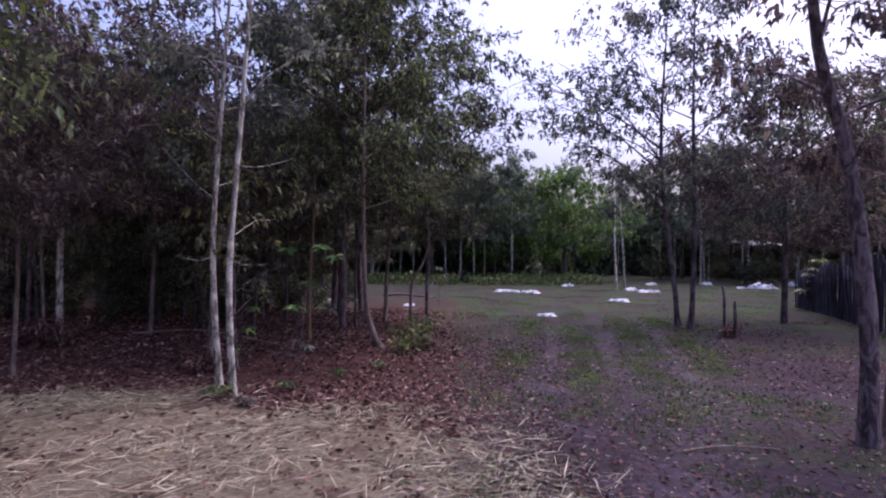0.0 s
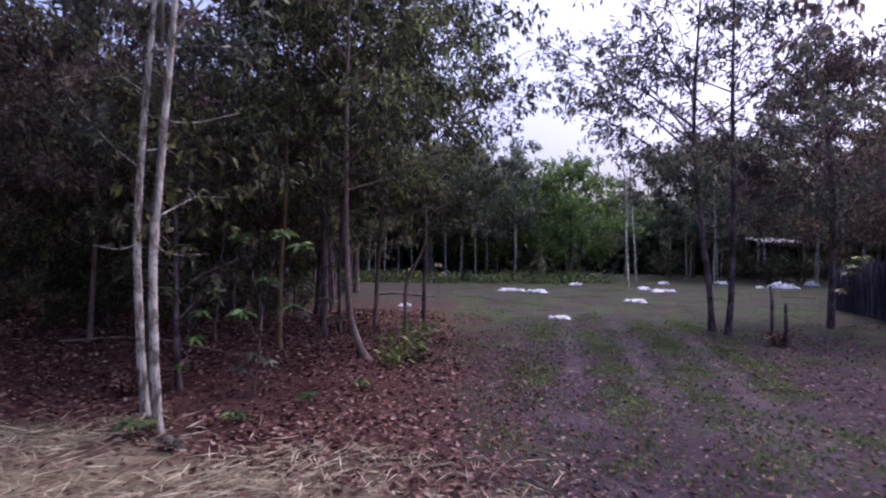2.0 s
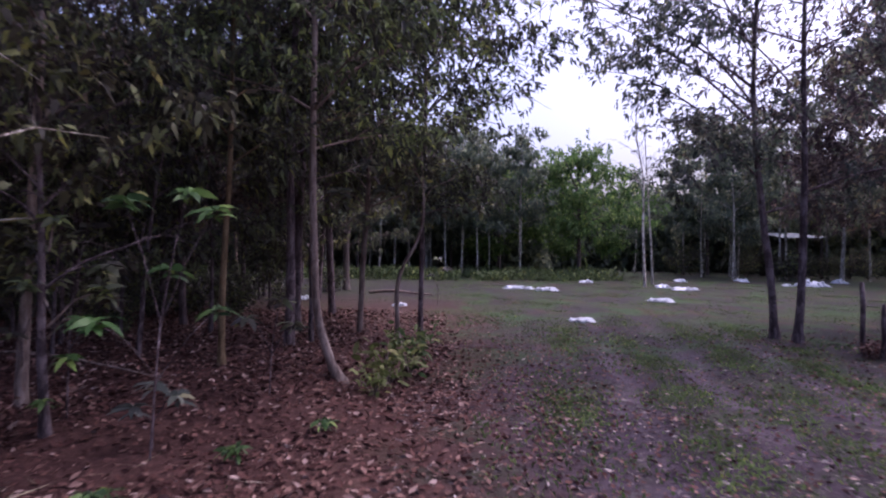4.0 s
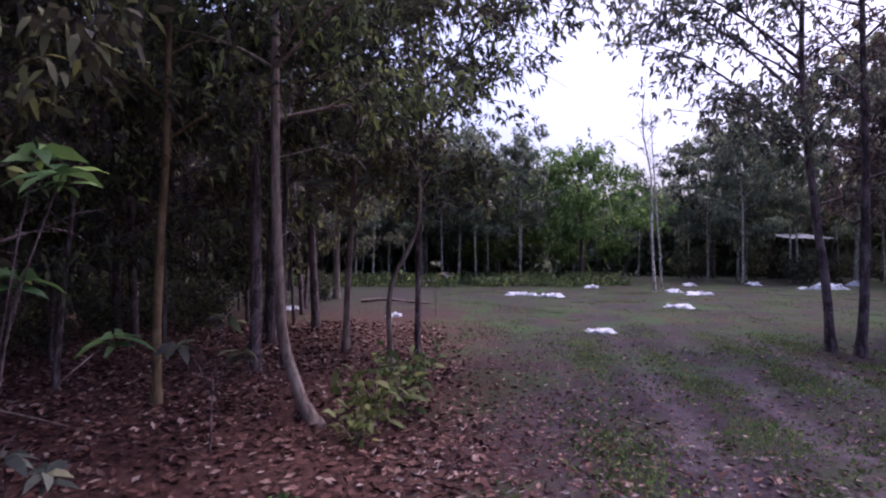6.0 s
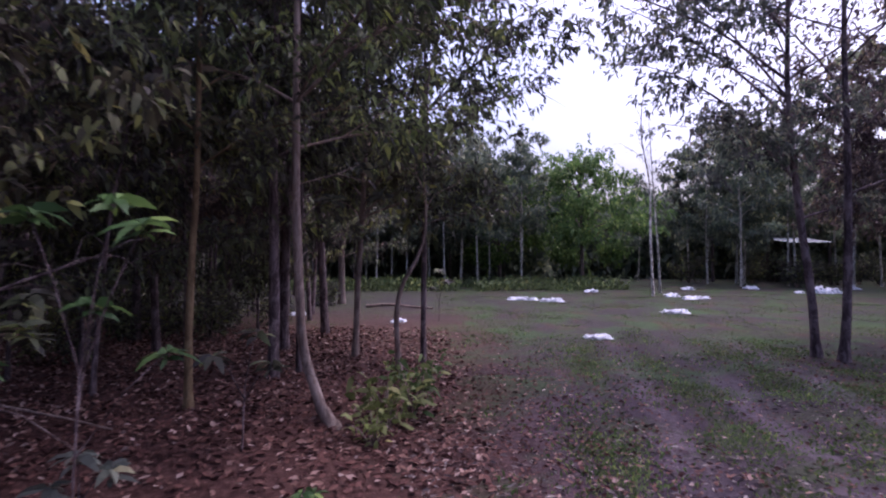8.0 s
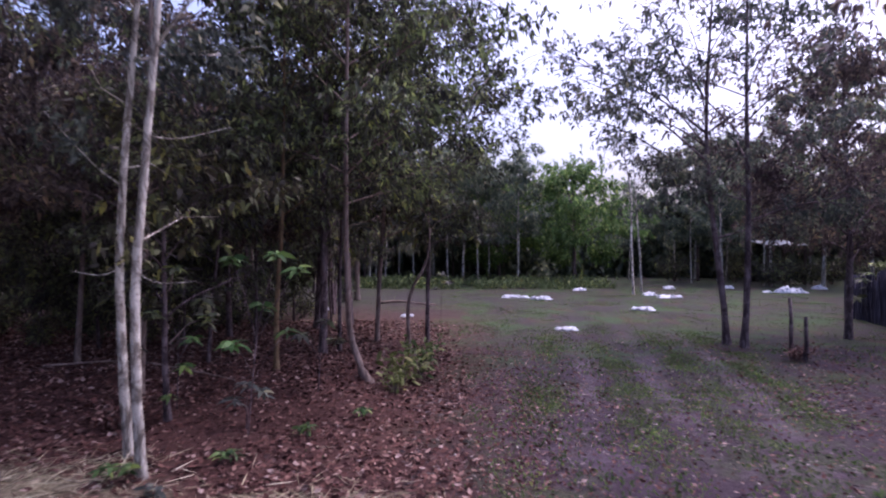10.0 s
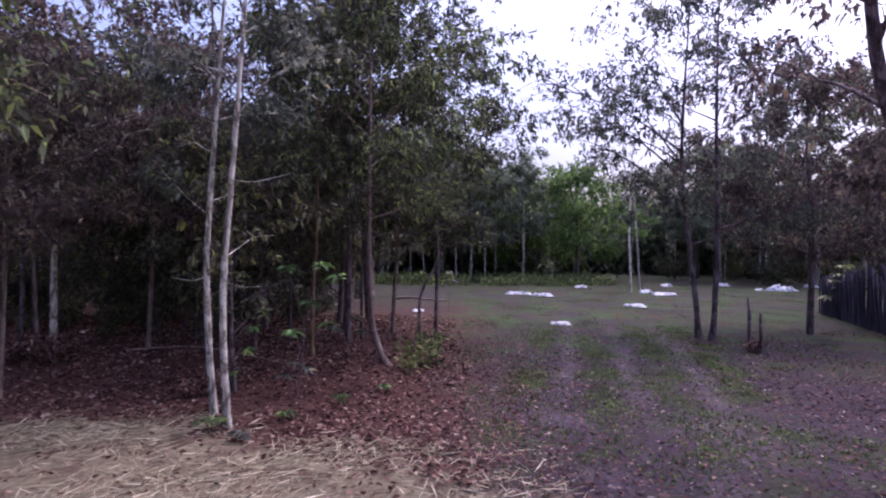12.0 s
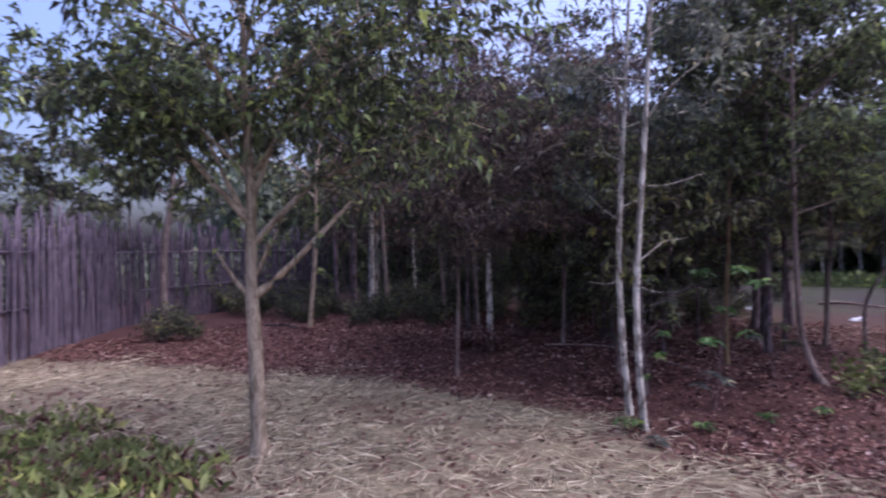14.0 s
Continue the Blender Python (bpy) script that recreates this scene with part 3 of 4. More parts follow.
placed("tree", 4.8, 6.6, "dark leaning tree close to the path", seed=13, height=8.5, r0=0.105, crown_base=3.3, crown_r=2.0, leaves=5900, leaf_len=0.125,
       bend=[(-0.02, 0, 1.2), (-0.12, 0, 2.4), (-0.3, 0, 3.4), (-0.7, -0.1, 4.9), (-0.8, -0.3, 8.5)], limbs=17, openness=1.2, bark_mat=BARK_DARK, leaf_mat=LEAF_OLIVE)
placed("tree", 5.25, 6.95, "slim blotched tree close beside the leaning tree", seed=21, height=6.0, r0=0.05, crown_base=2.4, crown_r=1.2, leaves=1700, leaf_len=0.12,
       bend=[(0.06, 0, 1.2), (0.16, 0, 2.4), (0.3, 0, 4.0), (0.4, 0.1, 6.0)], limbs=9, bark_mat=BARK_GREY, leaf_mat=LEAF_OLIVE)
placed("tree", -6.62, 4.92, "tan forked tree on the straw", seed=14, height=6.8, r0=0.105, crown_base=3.9, crown_r=3.9, thin_top=0.0, clump=36, spread=0.36, leaves=25000, leaf_len=0.135,
       bend=[(-0.05, 0, 1.0), (-0.12, 0, 2.0), (-0.1, 0, 3.2), (-0.2, 0.0, 5.0), (-0.1, 0, 7.0)], limbs=20, bark_mat=BARK_TAN, leaf_mat=LEAF_GREEN,
       forks=[(1.9, (0.95, 0.75, 3.2), 0.062), (2.05, (-0.42, -0.3, 2.6), 0.045), (2.2, (0.15, 0.1, 2.75), 0.035), (2.3, (0.2, 0.3, 3.1), 0.03), (2.9, (-0.7, -0.3, 4.2), 0.05)],
       sprays=[(2.7, (1.9, 1.4, 4.2), 0.05), (2.9, (-1.7, -1.3, 4.6), 0.05), (3.3, (0.6, 0.9, 5.4), 0.045), (3.5, (2.2, 0.4, 4.9), 0.035), (3.6, (-1.9, 0.2, 4.6), 0.035), (3.4, (-0.6, -1.4, 4.3), 0.03)])
placed("tree", 10.7, 18.6, "broad tree with brownish olive leaves by the fence", seed=17, height=7.8, r0=0.10, crown_base=1.9, crown_r=3.1, clump=30, leaves=22000, leaf_len=0.145, limbs=28,
       bark_mat=BARK_DARK, leaf_mat=LEAF_OLIVE)
for i, (x, y, h, r, b, lf, lab) in enumerate([
    (-8.1, 12.4, 8.5, 0.075, BARK_PALE, LEAF_OLIVE, "thin tree with a pale blotched trunk"),
    (-8.95, 12.6, 8.0, 0.05, BARK_DARK, LEAF, "thin dark tree in the wood"),
    (-8.35, 12.3, 7.5, 0.035, BARK_GREY, LEAF_OLIVE, "slim young tree in leaf litter"),
    (-7.3, 9.95, 7.0, 0.04, BARK_GREY, LEAF_OLIVE, "slim young tree at the edge of the straw"),
    (-17.8, 17.0, 11.5, 0.13, BARK_DARK, LEAF, "dark tree at the back of the straw bed"),
    (-15.4, 12.8, 9.5, 0.075, BARK_TAN, LEAF, "small tree with a tan trunk"),
    (-20.1, 10.4, 9.0, 0.14, BARK_GREY, LEAF, "tree beside the pole fence"),
    (-6.2, 18.0, 9.0, 0.08, BARK_DARK, LEAF_OLIVE, "slender tree in the shaded wood"),
    (-12.9, 27.8, 9.0, 0.09, BARK_DARK, LEAF, "dark trunk deep in the shaded wood"),
    (-16.3, 36.3, 9.0, 0.09, BARK_DARK, LEAF, "dark trunk deep in the shaded wood"),
    (-11.1, 28.5, 9.0, 0.07, BARK_GREY, LEAF, "reddish brown slender tree in the wood"),
    (-9.5, 30.5, 9.0, 0.07, BARK_DARK, LEAF, "slender dark tree in the wood"),
    (-4.1, 23.9, 9.0, 0.07, BARK_DARK, LEAF, "slender dark tree beside another trunk"),
    (-4.5, 26.0, 9.0, 0.07, BARK_DARK, LEAF, "slender dark tree at the wood's edge"),
    (-4.3, 30.6, 9.0, 0.15, BARK_GREY, LEAF, "thick grey tree leaning over grass"),
    (-20.8, 38.5, 9.0, 0.09, BARK_DARK, LEAF, "dark trunk deep in the shaded wood"),
    (-5.13, 16.6, 9.0, 0.07, BARK_DARK, LEAF_OLIVE, "slender dark tree in leaf litter"),
    (-6.6, 13.2, 8.5, 0.05, BARK_GREY, LEAF_OLIVE, "slender grey tree in leaf litter"),
    (-7.5, 16.9, 9.0, 0.08, BARK_DARK, LEAF, "dark tree in leaf litter"),
    (-8.1, 19.3, 9.5, 0.08, BARK_DARK, LEAF_OLIVE, "dark tree in leaf litter"),
    (-11.9, 15.5, 9.0, 0.06, BARK_GREY, LEAF, "slim grey tree at the edge of the wood"),
    (-14.0, 15.1, 9.5, 0.075, BARK_GREY, LEAF_OLIVE, "reddish grey tree behind the straw bed"),
    (-18.3, 16.6, 10.5, 0.12, BARK_DARK, LEAF, "dark tree at the back of the straw bed"),
    (-18.0, 18.2, 10.5, 0.13, BARK_PALE, LEAF, "tree with a pale trunk at the back of the straw bed"),
]):
    near = y < 20 and x > -13
    placed("tree", x, y, lab, seed=20 + i, height=h * (1.1 if x < -10 and y < 20 else 0.85), r0=r, crown_base=2.3 if y < 14.5 and x > -12 else 3.4 if x < -10 and y < 20 else 1.7, crown_r=3.0 if x < -19 else 2.4, leaves=5500 if x < -19 else 5000 if near else 3200,
           leaf_len=0.14 if near else 0.18, limbs=16, bark_mat=b, leaf_mat=lf)

# ---- the wood: a few kinds of tree, copied ----
def stock(seed, bark_mat, leaf_mat, h, r, cb, cr, lv, ll):
    me = tree_meshes(seed, h, r, cb, cr, lv, ll, bark_mat, leaf_mat, limbs=14, detail=False, leaf_w=0.42, thin_top=0.8, clump=30)
    return me


WOOD = [stock(40, BARK_DARK, LEAF, 10.5, 0.10, 3.0, 2.6, 3400, 0.265), stock(41, BARK_GREY, LEAF_OLIVE, 9.5, 0.08, 2.2, 2.3, 3000, 0.255),
        stock(42, BARK_DARK, LEAF_OLIVE, 11, 0.11, 3.4, 2.7, 3400, 0.265), stock(43, BARK_PALE, LEAF_OLIVE, 9.5, 0.07, 2.8, 2.2, 2700, 0.255),
        stock(44, BARK_DARK, LEAF, 8.0, 0.07, 1.7, 2.5, 3100, 0.255)]
# the first two kinds have haze painted into their crowns' colour
FAR = [stock(45, BARK_PALE, LEAF_HAZED, 10.5, 0.09, 2.6, 2.6, 2100, 0.34), stock(46, BARK_PALE, LEAF_HAZED, 10.0, 0.075, 3.0, 2.3, 1900, 0.34),
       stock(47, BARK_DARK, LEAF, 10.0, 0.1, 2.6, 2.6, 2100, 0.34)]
FAR_LABEL = ["whitish trunked far tree with a grey-green crown", "pale trunked far tree with a grey-green crown", "dark far tree with a green crown"]
WOOD_LABEL = ["dark trunked forest tree with a dense crown", "grey trunked forest tree with brownish leaves", "dark forest tree with olive brown leaves",
              "pale trunked slender forest tree", "low dark forest tree with a broad crown"]
rng = np.random.default_rng(7)
taken = [(-2.9, 12.7), (-4.6, 11.7), (-5.1, 16.6), (-7.5, 16.9), (-8.1, 19.3), (-11.9, 15.5), (-14.0, 15.1), (-18.0, 17.5), (-15.4, 12.8), (-20.1, 10.4), (-3.1, 8.5), (-1.4, 13.0), (-2.75, 15.3), (-3.6, 19.0), (-1.58, 15.95), (-0.5, 16.6), (-2.9, 12.65), (-5.2, 14.6), (-6.6, 13.2), (6.9, 17), (-9.3, 14.3), (-9.8, 13.9), (-9.3, 12.7), (-7.6, 10.3), (-15.8, 17.0), (-16.3, 13.8), (-21.5, 11.9), (-6.2, 17.0)]


def scatter(count, region, gap):
    out, tries = [], 0
    while len(out) < count and tries < 20000:
        tries += 1
        x, y = region()
        if x is None or any((x - a) ** 2 + (y - b) ** 2 < gap * gap for a, b in taken):
            continue
        taken.append((x, y))
        out.append((x, y))
    return out


def west_wood():
    y = rng.uniform(13.5, 42)
    x = rng.uniform(-34, -4.2)
    if x > -4.5 - 0.12 * (y - 14) * 1.0 and y > 17:
        return None, None
    if -x > 1.16 * y:
        return None, None
    if y < 16.5 and x > -6 or (y < 18 and x < -11 - 0.0 and y < 12 + (-x - 11) * 0.45):
        return None, None
    return x, y


def back_wood():
    x = rng.uniform(-38, 7)
    y = rng.uniform(46, 60)
    if x > 2 and y < 50:
        return None, None
    return x, y


def east_wood():
    x = rng.uniform(13, 44)
    y = rng.uniform(30, 60)
    if y < 42 and x < 16 + (42 - y) * 0.4 or (x < 27 and y < 44) or x < 2.5 + 0.38 * (y - 7):
        return None, None
    return x, y


def fence_back():
    t = rng.uniform(0, 1)
    off = rng.uniform(1.5, 8)
    return -14.5 - 14 * t - off * 0.7, 2.5 + 13.5 * t - off * 0.7


def east_near():
    return rng.uniform(16.5, 26), rng.uniform(14, 30)


for count, region, gap, group, span in ((68, west_wood, 1.85, "trees of the dense wood", (0.58, 0.85)), (42, back_wood, 2.4, "trees beyond the clearing", (0.85, 1.1)), (32, east_wood, 2.7, "trees beyond the shed", (0.9, 1.2)), (9, east_near, 2.6, "trees behind the dark fence", (0.7, 0.95)), (9, fence_back, 2.4, "trees behind the pole fence", (0.6, 0.95))):
    for x, y in scatter(count, region, gap):
        kinds, labels = (FAR, FAR_LABEL) if region in (back_wood, east_wood) else (WOOD, WOOD_LABEL)
        k = (0, 4)[int(rng.integers(0, 2))] if region is fence_back else int(rng.integers(0, len(kinds)))
        tall = 1.35 if region is west_wood and x < -11 else 1.0
        tree_thing(kinds[k], x, y, labels[k], group, turn=rng.uniform(0, 360), scale=rng.uniform(*span) * tall, z=gh(x, y) - 0.02)
for x, y in scatter(22, lambda: (rng.uniform(-16, 7.5), rng.uniform(43.6, 46.5)), 0.7):
    tree_thing(FAR[1], x, y, "slender far tree with a whitish trunk", "trees beyond the clearing", turn=rng.uniform(0, 360), scale=rng.uniform(0.8, 1.0), z=gh(x, y) - 0.02)
# the broad bright tree at the end of the clearing
big = tree_meshes(60, 10.5, 0.2, 1.6, 4.6, 13000, 0.36, BARK_DARK, foliage("mid_green_leaves", (0.06, 0.115, 0.036), (0.11, 0.195, 0.06), (0.19, 0.28, 0.095), 0.42), limbs=26, detail=False, leaf_w=0.5, clump=22, spread=0.5)
tree_thing(big, 9.4, 46.5, "broad bright green tree at the end of the clearing", scale=0.8)
tree_thing(big, 4.0, 49, "broad green tree at the end of the clearing", turn=130, scale=0.75)
bare = tree_meshes(61, 11, 0.075, 4.2, 1.2, 130, 0.2, BARK_PALE, LEAF_GREY, limbs=14, steep=2.2)
tree_thing(bare, 10.2, 35.2, "almost leafless pale tree in the clearing")
for k, (x, y, sc) in enumerate(((20.4, 46.6, 0.95), (23.2, 45.2, 1.15), (26.4, 44.4, 1.45), (22.0, 49.5, 1.0), (29.6, 44.0, 1.5), (33.0, 43.5, 1.5))):
    tree_thing(FAR[k % 2], x, y, "tall whitish trunked tree with a grey-green crown", "trees beyond the shed", turn=k * 70, scale=sc, z=gh(x, y) - 0.02)
for x, y, sc, lab in ((18.4, 50.6, 0.95, "pale trunked tree with a feathery grey crown"), (18.9, 48.6, 0.8, "slender pale tree with a feathery grey crown"), (15.4, 53.0, 0.8, "slender pale tree with a feathery grey crown")):
    tree_thing(FAR[1], x, y, lab, turn=x * 40, scale=sc, z=gh(x, y) - 0.02)
tree_thing(bare, 11.4, 37.5, "almost leafless pale tree behind another", turn=100, scale=0.85)


# ---- far woods: foliage nobody could count, with distance haze put into its leaf colour ----
def far_belt(name, seed, count, run, depth, height, leaf, label, mat, low=0.8):
    """A deep mass of foliage from the ground up, along a line of ground points."""
    r = np.random.default_rng(seed)
    run = [Vector((*p, 0)) for p in run]
    lens = [(b - a).length for a, b in zip(run, run[1:])]
    pick = r.choice(len(lens), count, p=np.array(lens) / sum(lens))
    f = r.uniform(0, 1, count)
    a = np.array([run[i] for i in pick])
    b = np.array([run[i + 1] for i in pick])
    p = a + (b - a) * f[:, None]
    d = b - a
    d /= np.linalg.norm(d, axis=1, keepdims=True)
    side = np.stack([-d[:, 1], d[:, 0], d[:, 2]], axis=1)
    p = p + side * (depth * r.uniform(0, 1, count))[:, None]
    # clumped heights: rounded heads of different trees
    tops = np.array([height * (0.72 + 0.35 * noise.noise((q[0] * 0.22, q[1] * 0.22, 3)) + 0.22 * noise.noise((q[0] * 0.7, q[1] * 0.7, 9))) for q in p])
    p[:, 2] = tops * (r.uniform(0, 1, count) ** low)
    al = r.normal(0, 1, (count, 3))
    al[:, 2] -= 0.4
    ll = leaf * r.uniform(0.6, 1.4, count)
    v, fc = leaf_arrays(p, al, ll, ll * 0.6, r, False)
    return tagged(new(name, mesh_of(name, v, fc, [mat])), label, "woods", kind="stuff")


far_belt("far_woods", 71, 26000, [(9, 62), (-44, 62)], 9, 9.5, 0.75, "dense far woodland behind the clearing", LEAF_HAZED)
far_belt("far_woods", 72, 18000, [(-42, 64), (-40, 22)], 7, 10.5, 0.7, "dense far woodland beyond the wood", LEAF_HAZED)
far_belt("far_woods", 73, 26000, [(60, 22), (50, 58), (26, 63)], 8, 9.5, 0.75, "dense far woodland beyond the shed", LEAF_HAZED)
far_belt("far_woods", 77, 11000, [(30, 66), (6, 66)], 8, 9.5, 0.75, "lower far woodland beyond the gap", LEAF_HAZED)
far_belt("far_woods", 76, 11000, [(-40, 24), (-36, 4), (-26, -8)], 6, 3.4, 0.6, "dense far woodland behind the pole fence", LEAF_HAZED)
far_belt("far_thicket", 74, 15000, [(-26, 45.0), (-14, 45.5), (1, 45.0), (10, 46.5)], -6.0, 0.95, 0.24, "green weeds below the far trees", WEED_FAR, 2.0)
far_belt("far_thicket", 75, 16000, [(14, 60.5), (-38, 60.5)], 2.0, 3.4, 0.5, "grey-green undergrowth between far trunks", LEAF_HAZED)

# ---- shrubs ----
def shrub_mesh(seed, r, h, leaves, ll, mat, stems=7, fine_leaf=True):
    g = np.random.default_rng(seed)
    paths = []
    cp, cd = [], []
    for i in range(stems):
        a = i * 2.4 + g.uniform(-0.5, 0.5)
        e = Vector((math.cos(a) * r * g.uniform(0.3, 1), math.sin(a) * r * g.uniform(0.3, 1), h * g.uniform(0.55, 1)))
        m = e * 0.5 + Vector((0, 0, h * 0.15))
        paths.append(tube([([((0, 0, -0.05), 0.016), (m, 0.01), (e, 0.004)], 5, None)]))
        for w in np.linspace(0.35, 1.05, 6):
            cp.append(tuple(e * w))
            cd.append(tuple(e.normalized()))
    cp, cd = np.array(cp), np.array(cd)
    idx = g.integers(0, len(cp), leaves)
    al = cd[idx] * 0.7 + g.normal(0, 0.7, (leaves, 3))
    lv = ll * g.uniform(0.6, 1.3, leaves)
    v, f = leaf_arrays(cp[idx] + g.normal(0, 0.16 * r, (leaves, 3)), al, lv, lv * 0.4, g, fine_leaf)
    v[:, 2] = np.maximum(v[:, 2], 0.0)
    return {"stems": [mesh_of("stem", *p, [BARK_GREY], True) for p in paths], "foliage": mesh_of("foliage", v, f, [mat])}


def shrub(me, x, y, label, turn=0, scale=1.0, group="", name="shrub"):
    root = new(name)
    root.matrix_basis = pose(x, y, gh(x, y) - 0.01, 0, 0, turn) @ Matrix.Scale(scale, 4)
    tagged(root, label, "shrub", group)
    for m in me["stems"]:
        child("stem", m, root)
    child("foliage", me["foliage"], root)
    return root


UNDER = [shrub_mesh(80 + i, 0.9, 1.3, 620, 0.19, LEAF, 7, False) for i in range(3)]
for x, y in scatter(44, lambda: (rng.uniform(-30, -4.6), rng.uniform(17, 34)), 0.9):
    shrub(UNDER[int(rng.integers(0, 3))], x, y, "dark green undergrowth shrub in the wood", rng.uniform(0, 360), rng.uniform(0.45, 0.9), "shrubs of the wood")
for x, y in scatter(16, lambda: (rng.uniform(-24, -11), rng.uniform(13.0, 17)), 0.9):
    if y > 9 + (-x - 11) * 0.45 and y < 22 + (-x - 17):
        shrub(UNDER[int(rng.integers(0, 3))], x, y, "dark green undergrowth shrub in the wood", rng.uniform(0, 360), rng.uniform(0.5, 0.9), "shrubs of the wood")
for x, y in scatter(22, lambda: (rng.uniform(18, 40), rng.uniform(43, 58)), 1.0):
    shrub(UNDER[int(rng.integers(0, 3))], x, y, "green shrub below the far trees", rng.uniform(0, 360), rng.uniform(0.9, 1.7), "far shrubs")
for x, y, sc in ((-17.2, 8.9, 0.8), (-16.6, 9.4, 0.6), (-18.0, 9.6, 0.7), (-19.5, 15.0, 1.0), (-20.6, 14.2, 0.9), (-18.6, 16.0, 0.9), (-12.5, 16.0, 0.8)):
    shrub(UNDER[int(rng.integers(0, 3))], x, y, "dark green shrub at the edge of the straw", rng.uniform(0, 360), sc, "shrubs along the pole fence")
for x, y in scatter(30, lambda: (rng.uniform(-16, -4.9), rng.uniform(15.0, 20.5)), 0.8):
    shrub(UNDER[int(rng.integers(0, 3))], x, y, "dark green undergrowth shrub in the wood", rng.uniform(0, 360), rng.uniform(0.4, 0.75), "shrubs of the wood")
BUSH = shrub_mesh(90, 0.5, 0.72, 260, 0.14, WEED, 9)
BUSH_PALE = shrub_mesh(91, 0.5, 0.6, 110, 0.2, WEED_PALE, 8)
shrub(BUSH_PALE, -0.78, 12.95, "yellow-green leafy bush at the wood's edge", name="bush")
shrub(BUSH, -0.5, 13.45, "green leafy bush at the wood's edge", 80, 0.9, name="bush")
shrub(BUSH_PALE, -0.85, 12.25, "small leafy bush beside the swept trunk", 200, 0.6, name="bush")


WITHERED = shrub_mesh(93, 0.55, 0.5, 300, 0.13, LITTER, 11)
for x, y, turn, sc, lab in ((-7.75, 11.9, 0, 1.0, "withered brown clump at the foot of a blotched tree"), (-8.6, 12.1, 120, 0.8, "withered brown clump in leaf litter"), (-4.1, 10.2, 60, 0.8, "withered brown clump behind the pale pair"), (7.42, 15.25, 30, 0.65, "withered brown clump round two dark stubs")):
    shrub(WITHERED, x, y, lab, turn, sc, "withered clumps in the wood")


# ---- saplings with whorls of large leaves ----
def whorl(bm_v, bm_f, c, r, size, n=7):
    p = np.tile(np.array(c, float), (n, 1))
    a = np.arange(n) * 2.4 + r.uniform(0, 6)
    al = np.stack([np.cos(a), np.sin(a), r.uniform(-0.1, 0.6, n)], axis=1)
    ll = size * r.uniform(0.7, 1.15, n)
    v, f = leaf_arrays(p, al, ll, ll * 0.3, r, True, 0.4)
    bm_f.append(f + sum(len(q) for q in bm_v))
    bm_v.append(v)


def leafy_shoot(tree, start, tip, size, seed, mat):
    """A thin shoot on a tree that ends in a whorl of long hanging leaves."""
    r = np.random.default_rng(seed)
    o, t = Vector(start), Vector(tip)
    limb = child("shoot", mesh_of("shoot", *tube([([(o, 0.014), (o.lerp(t, 0.5) + Vector((0, 0, 0.08)), 0.01), (t, 0.006)], 5, None)]), [BARK_GREY], True), tree)
    V, Fc = [], []
    whorl(V, Fc, t, r, size, 9)
    whorl(V, Fc, t - Vector((0, 0, 0.04)), r, size * 0.85, 6)
    child("leaf_whorl", mesh_of("leaf_whorl", np.concatenate(V), np.concatenate(Fc), [mat]), limb, "whorl of long drooping leaves")


for k, (start, tip) in enumerate((((0.13, 0, 2.3), (0.5, -0.3, 2.75)), ((0.14, 0, 2.5), (1.0, -0.2, 2.9)), ((0.14, 0, 2.6), (0.75, -0.5, 3.25)), ((0.12, 0, 2.4), (-0.35, -0.3, 2.7)), ((0.15, 0, 2.9), (1.3, -0.1, 3.4)), ((0.15, 0, 2.8), (0.2, -0.5, 3.2)))):
    leafy_shoot(thin_tree, start, tip, 0.36, 50 + k, LEAF_GREY)
for k, (z, tip, size, mat) in enumerate(((0.9, (0.36, -0.1, 1.1), 0.24, LEAF_BRIGHT), (0.6, (0.28, -0.15, 0.76), 0.2, LEAF_BRIGHT), (0.25, (0.06, -0.12, 0.36), 0.16, LEAF_BRIGHT), (1.7, (0.14, -0.1, 2.0), 0.24, LEAF_GREEN), (1.2, (-0.14, -0.1, 1.42), 0.2, LEAF_GREEN), (1.0, (0.45, 0.1, 1.35), 0.22, LEAF_GREEN))):
    leafy_shoot(mossy_tree, (0, 0, z), tip, size, 70 + k, mat)


def sapling(x, y, tips, label, seed, size=0.24, mat=LEAF_BRIGHT):
    """A thin stem whose shoots end in whorls of leaves; tips are offsets from the foot."""
    r = np.random.default_rng(seed)
    root = new("sapling")
    root.matrix_basis = pose(x, y, gh(x, y))
    tagged(root, label, "sapling")
    top = max(t[2] for t in tips)
    mid = Vector((sum(t[0] for t in tips) / len(tips) * 0.5, sum(t[1] for t in tips) / len(tips) * 0.5, top * 0.55))
    stem = [((0, 0, -0.08), 0.010), (mid * 0.5, 0.008), (mid, 0.006)]
    child("stem", mesh_of("stem", *tube([(stem, 6, None)]), [BARK_DARK], True), root)
    V, Fc = [], []
    for t in tips:
        t = Vector(t)
        o = mid * min(1.0, max(0.3, t.z / max(0.1, top)))
        child("shoot", mesh_of("shoot", *tube([([(o, 0.006), (o.lerp(t, 0.5) + Vector((0, 0, 0.06)), 0.0045), (t, 0.003)], 5, None)]), [BARK_DARK], True), root)
        whorl(V, Fc, t, r, size, 8)
        whorl(V, Fc, t - Vector((0, 0, 0.05)), r, size * 0.8, 5)
    child("leaves", mesh_of("leaves", np.concatenate(V), np.concatenate(Fc), [mat]), root, "long glossy leaves in whorls")


